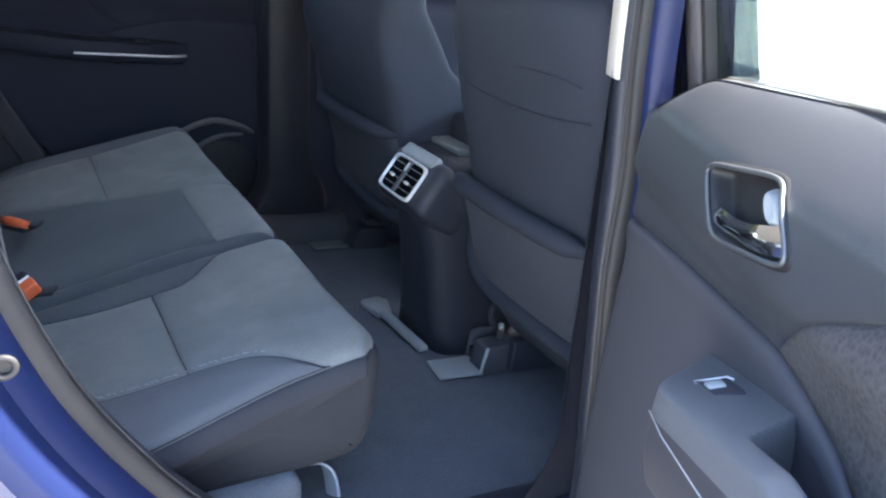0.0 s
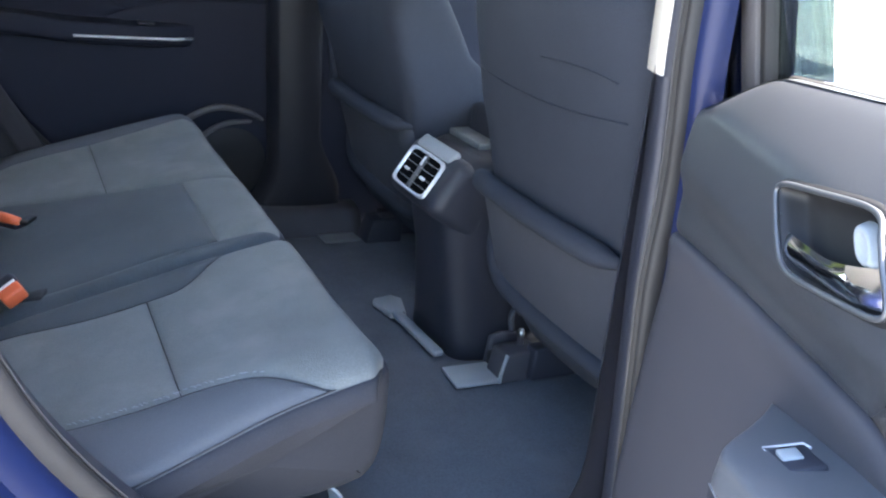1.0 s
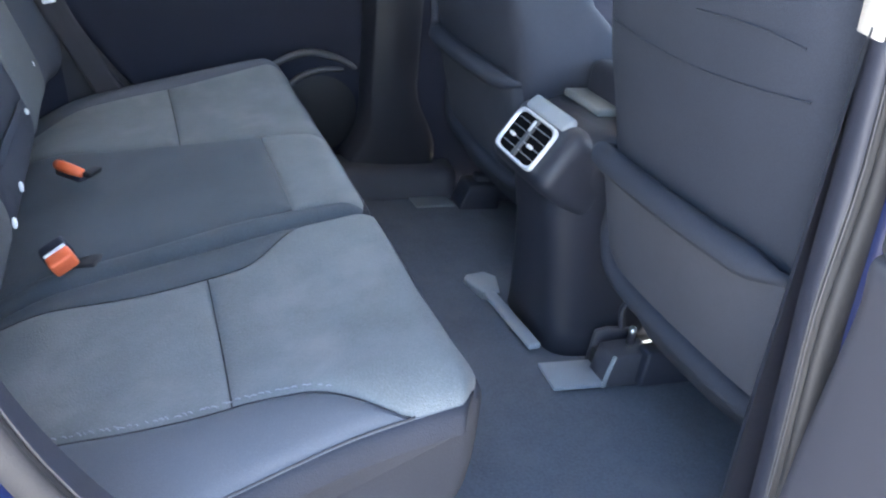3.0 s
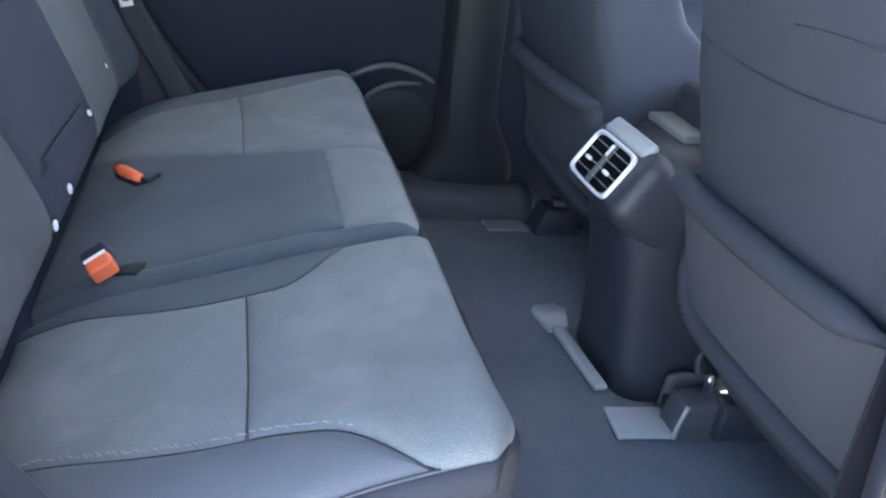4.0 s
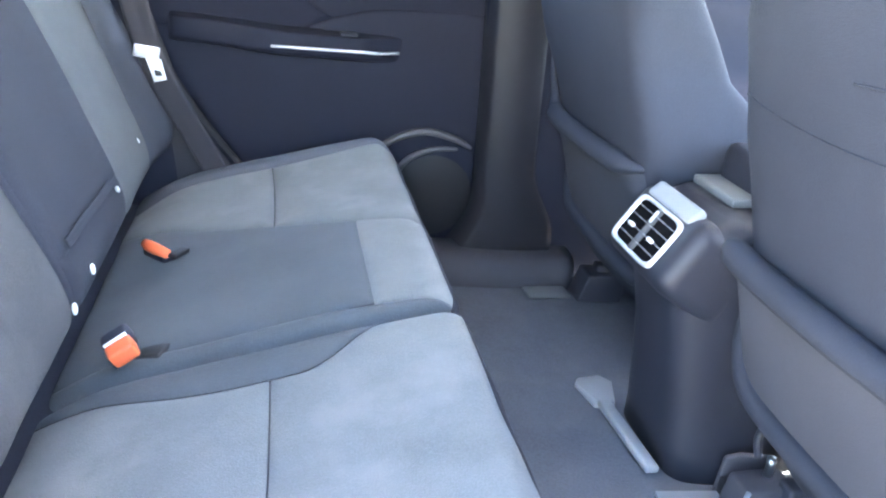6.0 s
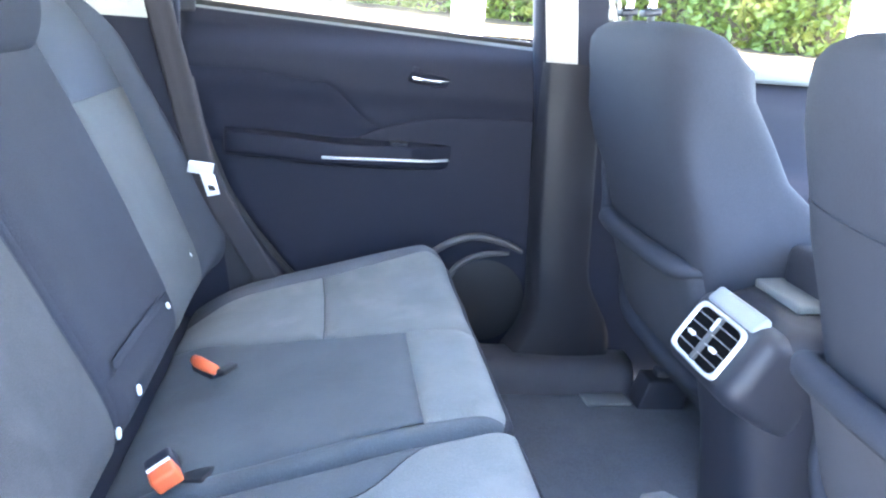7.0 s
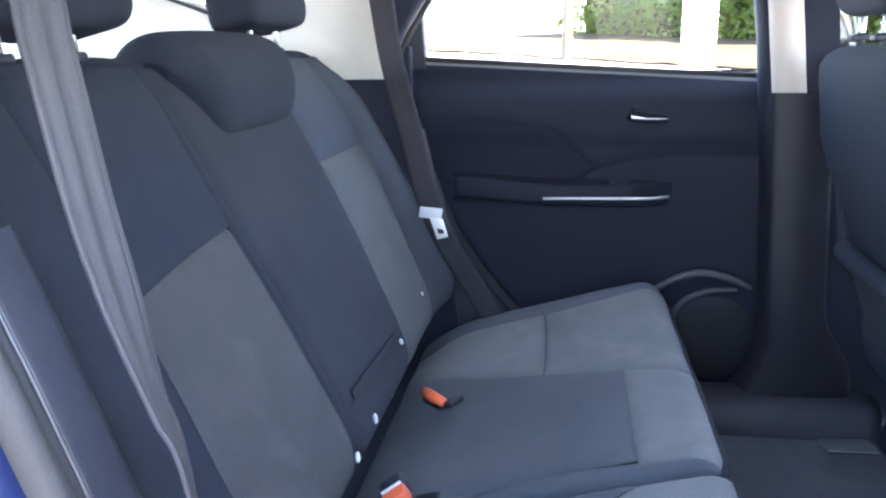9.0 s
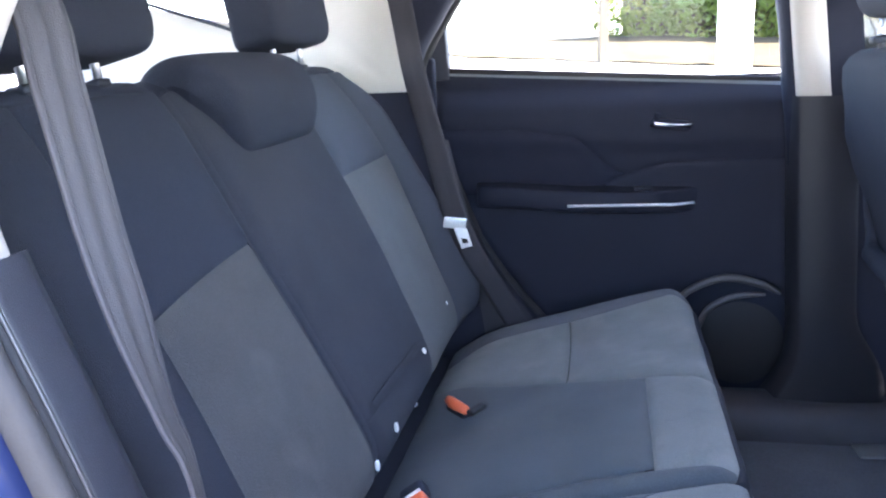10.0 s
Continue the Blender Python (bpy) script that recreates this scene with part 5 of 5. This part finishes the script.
far_belt = thing("seat_belt", "dark seat belt hanging beside the closed door", "seat belt", None, "rear seat belts")
part("webbing", strap([(-0.600, 1.250, 1.56), (-0.556, 1.235, 1.37), (-0.530, 1.228, 1.22), (-0.487, 1.215, 1.06), (-0.452, 1.190, 0.945), (-0.415, 1.185, 0.86), (-0.362, 1.200, 0.765), (-0.315, 1.215, 0.675)], [(1, -0.25, 0.15)] * 8, 0.052), DARK_BELT, far_belt, "dark grey woven webbing")
tongue = part("tongue", box((0.046, 0.006, 0.024), (-0.446, 1.168, 0.926), (12, 8, 14), 0.003), BRIGHT_STEEL, far_belt, "shiny steel latch tongue")
part("tongue_blade", slab([(-0.447, 0.918), (-0.420, 0.916), (-0.410, 0.880), (-0.432, 0.874)], 1.158, 1.161, 0.0008), BRIGHT_STEEL, tongue, "steel blade")
part("tongue_slot", slab([(-0.432, 0.897), (-0.420, 0.895), (-0.417, 0.887), (-0.429, 0.886)], 1.1570, 1.1577), HOLE, tongue, "", False)
near_belt = thing("seat_belt", "grey seat belt hanging in front of the narrow backrest", "seat belt", None, "rear seat belts")
NEAR_BELT = [(-0.600, 0.035, 1.56), (-0.512, 0.045, 1.33), (-0.4965, 0.045, 1.255), (-0.481, 0.045, 1.16), (-0.4685, 0.045, 1.104), (-0.4585, 0.045, 1.063), (-0.447, 0.045, 1.02), (-0.430, 0.045, 0.96), (-0.402, 0.045, 0.70)]
NEAR_TURN = [(0.15, 0.98, 0), (0.10, 1.0, 0), (0.09, 1.0, 0), (0.06, 1.0, 0), (0.0, 1.0, 0), (-0.16, 0.98, 0), (-0.34, 0.94, 0), (-0.44, 0.9, 0), (-0.52, 0.86, 0)]
webbing = part("webbing", strap(NEAR_BELT, NEAR_TURN, 0.045, ribbed=1.0), BELT, near_belt, "grey woven webbing")
for d in (-1, 1):
    edge = [Vector(p) + Vector(w).normalized() * 0.0215 * d for p, w in zip(NEAR_BELT, NEAR_TURN)]
    part("selvedge", strap(edge, NEAR_TURN, 0.0045, 0.0034, 40, 0.0), BELT, webbing, "thicker woven edge of the belt")


# ---- centre console with rear air vents ----
console = thing("centre_console", "charcoal plastic centre console with rear air vents", "console")
part("body", loft([(0.452, 0.545, MID, 0.155, 0.120, 5), (0.50, 0.535, MID, 0.150, 0.108, 5), (0.58, 0.525, MID, 0.152, 0.100, 5), (0.66, 0.517, MID, 0.155, 0.098, 5), (0.73, 0.505, MID, 0.160, 0.100, 5), (0.78, 0.498, MID, 0.162, 0.105, 5), (0.83, 0.50, MID, 0.150, 0.107, 5), (0.862, 0.51, MID, 0.128, 0.107, 5), (0.872, 0.517, MID, 0.118, 0.100, 5)], 48), CONSOLE, console, "tall charcoal console body")
# local x along the slope upward, local z out of the face
VENT = Matrix(((0.53, 0, -0.848, 0.325), (0, 1, 0, 0.641), (0.848, 0, 0.53, 0.820), (0, 0, 0, 1)))


def in_vent(bm):
    bm.transform(VENT)
    return bm


part("vent_housing", in_vent(box((0.122, 0.212, 0.13), (0.006, -0.003, -0.066), (0, 0, 0), 0.028, 5)), CONSOLE, console, "rounded vent housing")

def rounded(hx, hy, cx, cy, z, n=40, e=0.28):
    return [Vector((cx + hx * math.copysign(abs(math.cos(6.28319 * i / n)) ** e, math.cos(6.28319 * i / n)), cy + hy * math.copysign(abs(math.sin(6.28319 * i / n)) ** e, math.sin(6.28319 * i / n)), z)) for i in range(n)]


def frame_ring(hx, hy, w, z, h, cx=0.0, cy=0.0):
    bm = bmesh.new()
    rings = [rounded(hx, hy, cx, cy, z), rounded(hx, hy, cx, cy, z + h), rounded(hx - w * 0.4, hy - w * 0.4, cx, cy, z + h * 1.3), rounded(hx - w, hy - w, cx, cy, z + h), rounded(hx - w, hy - w, cx, cy, z - 0.012)]
    vs = [[bm.verts.new(p) for p in r] for r in rings]
    for a, b in zip(vs, vs[1:]):
        for i in range(len(a)):
            j = (i + 1) % len(a)
            bm.faces.new((a[i], a[j], b[j], b[i]))
    return bm


part("silver_cap", in_vent(box((0.030, 0.142, 0.016), (0.057, 0.0, -0.0085), (0, 14, 0), 0.007, 4)), GREY_PLATE, console, "satin grey top strip")
vent = part("vent_bezel", in_vent(frame_ring(0.042, 0.071, 0.006, -0.002, 0.006)), SILVER, console, "satin silver vent surround")
# shallow plate; the near-black colour stands for shade deep in the vent
part("vent_well", in_vent(box((0.074, 0.131, 0.003), (0, 0, -0.0016), (0, 0, 0), 0.001)), VENT_BLACK, vent, "vent opening, its inner shade painted black")
part("divider", in_vent(box((0.074, 0.012, 0.007), (0, 0, 0.0015), (0, 0, 0), 0.002)), DIVIDER_GREY, vent, "grey vent divider")
part("thumb_wheel", in_vent(box((0.020, 0.007, 0.006), (0.022, 0, 0.004), (0, 0, 0), 0.0015)), SILVER, vent, "small thumb wheel")
for side in (-1, 1):
    for k in range(4):
        part("slat", in_vent(box((0.0013, 0.056, 0.0035), (-0.0225 + 0.0155 * k, side * 0.0345, 0.0030), (0, 0, 0), 0.0004)), SLAT_GREY, vent)
    part("slat_tab", in_vent(box((0.0065, 0.017, 0.006), (-0.007, side * 0.034, 0.006), (0, 0, 0), 0.0028, 3)), WHITE, vent, "bright slat tab")
part("armrest_box", box((0.34, 0.20, 0.075), (0.64, MID, 0.905), (0, 0, 0), 0.018, 3), DARK_CLOTH, console, "padded console armrest")
part("rear_cover", box((0.088, 0.126, 0.014), (0.474, 0.670, 0.880), (0, -3, 0), 0.004, 3), COVER_GREY, console, "slate grey console rear cover")


# ---- front seats ----
def front_seat(y, lean=0.0):
    """lean: how far the lower back stands towards the car's middle."""
    ob = thing("front_seat", "charcoal cloth front seat with a map pocket on its back", "car seat", None, "front seats")
    st = []
    for z, rear, hx, hy, n in ((0.605, 0.440, 0.080, 0.150, 4), (0.63, 0.426, 0.095, 0.180, 4.2), (0.665, 0.413, 0.120, 0.205, 4.5), (0.70, 0.402, 0.140, 0.215, 4.5), (0.80, 0.372, 0.150, 0.222, 4.5), (0.90, 0.342, 0.138, 0.226, 4.5), (0.96, 0.324, 0.122, 0.226, 4.3), (1.02, 0.306, 0.094, 0.224, 4.2), (1.08, 0.290, 0.084, 0.220, 4), (1.14, 0.273, 0.080, 0.222, 3.8), (1.18, 0.264, 0.082, 0.218, 3.6), (1.210, 0.262, 0.068, 0.208, 3.4), (1.228, 0.270, 0.054, 0.190, 3.2), (1.240, 0.284, 0.034, 0.155, 3.0), (1.245, 0.302, 0.012, 0.09, 2.6)):
        k = 1 - step01(0.94, 1.07, z)
        st.append((z, rear + hx, y - lean * max(k, 0.2), hx, hy + (0.026 * (1 - k) if lean else 0), n + (4 if lean and z < 1.1 else 0)))
    part("backrest", loft(st, 72), SEAT_BACK, ob, "charcoal cloth seat back")

    y -= lean

    def rear(z):
        zs = [0.60, 0.70, 0.80, 0.90, 1.00, 1.08, 1.14, 1.19]
        xs2 = [0.430, 0.402, 0.372, 0.342, 0.312, 0.290, 0.273, 0.262]
        return float(np.interp(z, zs, xs2))

    def pocket(u, v):
        yy = 0.215 * math.sin((2 * v - 1) * 1.4) / math.sin(1.4)
        z = lerp(0.676, 0.868, u)
        bow = 0.020 * math.sin(math.pi * v) ** 0.4 * (0.35 + 0.65 * u)
        return Vector((rear(z) + 0.004 - bow + 0.03 * abs(2 * v - 1) ** 8, y + yy, z))
    part("map_pocket", sheet(pocket, 24, 36), POCKET_CLOTH, ob, "stretched cloth map pocket")
    rim = [Vector((rear(0.872) + 0.004 - 0.026 * math.sin(math.pi * k / 24) ** 0.5 + 0.07 * abs(k / 12 - 1) ** 10, y + 0.214 * math.sin((k / 12 - 1) * 1.45) / math.sin(1.45), 0.876 - 0.004 * math.sin(math.pi * k / 24))) for k in range(25)]
    # the outer end turns up along the seat's edge
    rim = (rim if y > MID else rim[::-1])[:22]
    o = 1 if y > MID else -1
    rim += [Vector((rear(0.872) + 0.03, y + o * 0.222, 0.872))] if y < MID else [Vector((rear(0.905) + 0.004, y + o * 0.214, 0.905)), Vector((rear(0.95) + 0.008, y + o * 0.220, 0.95)), Vector((rear(0.99) + 0.014, y + o * 0.221, 0.99))]
    part("pocket_rim", tube(rim, lambda q: 0.002 + 0.017 * step01(0.0, 0.2, q) - 0.013 * step01(0.82, 1.0, q), 10), SEAT_BACK, ob, "padded rolled pocket edge")
    low = [(rear(0.86) + 0.055, y + 0.222, 0.86), (rear(0.77) + 0.030, y + 0.218, 0.77), (rear(0.72) + 0.012, y + 0.210, 0.725), (rear(0.685) + 0.0, y + 0.175, 0.685), (rear(0.673) - 0.004, y + 0.10, 0.672), (rear(0.668) - 0.005, y - 0.05, 0.668), (rear(0.673) - 0.002, y - 0.17, 0.673), (rear(0.69) + 0.015, y - 0.21, 0.70)]
    part("lower_roll", tube(curve_points(low, 30), 0.017, 10), SEAT_BACK, ob, "rolled lower edge of the seat back")
    if y < MID:
        seam = [(rear(1.066 - 0.006 * math.sin(math.pi * k / 20)) - 0.0005 + 0.012 * abs(k / 10 - 1) ** 5, y + lerp(-0.19, 0.185, k / 20), 1.066 - 0.012 * math.sin(math.pi * k / 20)) for k in range(21)]
        part("seam", tube(seam, 0.0013, 6), SEAT_BACK, ob, "sewn seam across the seat back")
        fold = [(rear(1.118) - 0.001, y + lerp(-0.19, -0.02, k / 12), 1.116 + 0.004 * math.sin(k * 0.26)) for k in range(13)]
        part("seam", tube(fold, 0.0014, 6), SEAT_BACK, ob, "short fold across the seat back")
    y += lean
    part("cushion", loft([(0.56, 0.76, y, 0.24, 0.22, 5), (0.62, 0.76, y, 0.26, 0.25, 5), (0.72, 0.76, y, 0.27, 0.255, 4.5), (0.78, 0.77, y, 0.255, 0.24, 4), (0.80, 0.77, y, 0.22, 0.20, 3)], 48), SEAT_BACK, ob, "charcoal seat cushion")
    for d in (-0.17, 0.17):
        part("seat_rail", box((0.52, 0.035, 0.07), (0.76, y + d, 0.50), (0, 0, 0), 0.006), TRIM, ob, "black seat rail")
    bm = pillow((0.050, 0.138, 0.082), 4.2, 18, 40)
    bm.transform(pose(0.305, y, 1.375, 0, -10, 0))
    hr = part("headrest", bm, SEAT_BACK, ob, "charcoal headrest on two notched posts")
    for d in (-0.055, 0.055):
        post_bm = tube([(0.300, y + d, 1.22), (0.302, y + d, 1.33)], 0.006, 10)
        for q in range(4):
            tube([(0.300, y + d, 1.264 + 0.013 * q), (0.300, y + d, 1.268 + 0.013 * q)], 0.0078, 8, post_bm)
        part("headrest_post", post_bm, STEEL, hr, "steel headrest post")
        part("post_guide", box((0.03, 0.03, 0.012), (0.298, y + d, 1.258), (0, -10, 0), 0.004), TRIM, hr, "black post guide")
    return ob


front_seat(0.248)
front_seat(1.022, 0.045)


# ---- fittings on the floor ----
bar = thing("floor_trim_bar", "pale grey plastic floor bar in front of the console", "trim bar")
part("bar", box((0.024, 0.190, 0.014), (0.362, 0.632, 0.470), (0, 0, 3), 0.005, 3), GREY_PLATE, bar, "pale grey rounded bar")
bm = bmesh.new()
lower = [bm.verts.new((x, y, 0.456)) for x, y in ((0.343, 0.728), (0.378, 0.722), (0.402, 0.800), (0.384, 0.822), (0.340, 0.812), (0.330, 0.796))]
upper = [bm.verts.new((v.co.x, v.co.y, 0.474 - 0.006 * (v.co.y > 0.78))) for v in lower]
bm.faces.new(lower)
bm.faces.new(upper)
for k in range(6):
    bm.faces.new((lower[k], lower[(k + 1) % 6], upper[(k + 1) % 6], upper[k]))
bmesh.ops.bevel(bm, geom=bm.edges[:], offset=0.003, segments=2, profile=0.5, affect="EDGES")
part("paddle", bm, GREY_PLATE, bar, "flat grey end paddle")

cover = thing("seat_rail_cover", "grey plastic seat rail end cover with a bolt", "rail cover")
part("flat_tongue", box((0.096, 0.074, 0.007), (0.398, 0.455, 0.465), (0, -2, -4), 0.002), GREY_PLATE, cover, "flat pale grey tongue")
part("riser", slab([(0.436, 0.458), (0.446, 0.520), (0.520, 0.526), (0.548, 0.500), (0.560, 0.458)], 0.418, 0.470, 0.006), LOWER_VINYL, cover, "raised dark grey cover")
part("rear_wall", slab([(0.448, 0.458), (0.452, 0.524), (0.478, 0.530), (0.540, 0.522), (0.545, 0.458)], 0.492, 0.502, 0.004), LOWER_VINYL, cover, "upright back wall of the cover")
part("well", box((0.085, 0.024, 0.03), (0.492, 0.481, 0.478), (0, 0, 0), 0.002), HOLE, cover, "dark opening")
part("riser_edge", tube([(0.437, 0.416, 0.464), (0.440, 0.416, 0.490), (0.447, 0.417, 0.522)], 0.004, 6), GREY_PLATE, cover, "pale edge of the riser")
bolt = part("bolt", tube([(0.496, 0.452, 0.520), (0.494, 0.450, 0.545), (0.490, 0.447, 0.556)], 0.0065, 10), STEEL, cover, "shiny steel bolt")
part("hook", tube(curve_points([(0.480, 0.462, 0.548), (0.477, 0.470, 0.575), (0.488, 0.474, 0.590), (0.500, 0.470, 0.580)], 14), 0.006, 8), TRIM, bolt, "dark curved hook")

far_cover = thing("seat_rail_cover", "dark plastic rail cover near the far sill", "rail cover")
part("flat_tongue", box((0.10, 0.055, 0.006), (0.395, 1.185, 0.462), (0, 0, 4), 0.002), COVER_GREY, far_cover, "flat grey tongue")
part("riser", slab([(0.455, 0.455), (0.475, 0.52), (0.56, 0.52), (0.56, 0.455)], 1.15, 1.22, 0.005), TRIM, far_cover, "raised dark cover")

bracket = thing("seat_bracket", "curved shiny metal seat bracket on the floor", "bracket")
part("strap", strap([(0.015, 0.150, 0.458), (0.010, 0.165, 0.492), (-0.010, 0.185, 0.505), (-0.05, 0.205, 0.500)], [(0.3, -0.8, 0)] * 4, 0.03, 0.004, 16), SILVER, bracket, "pale metal strap")
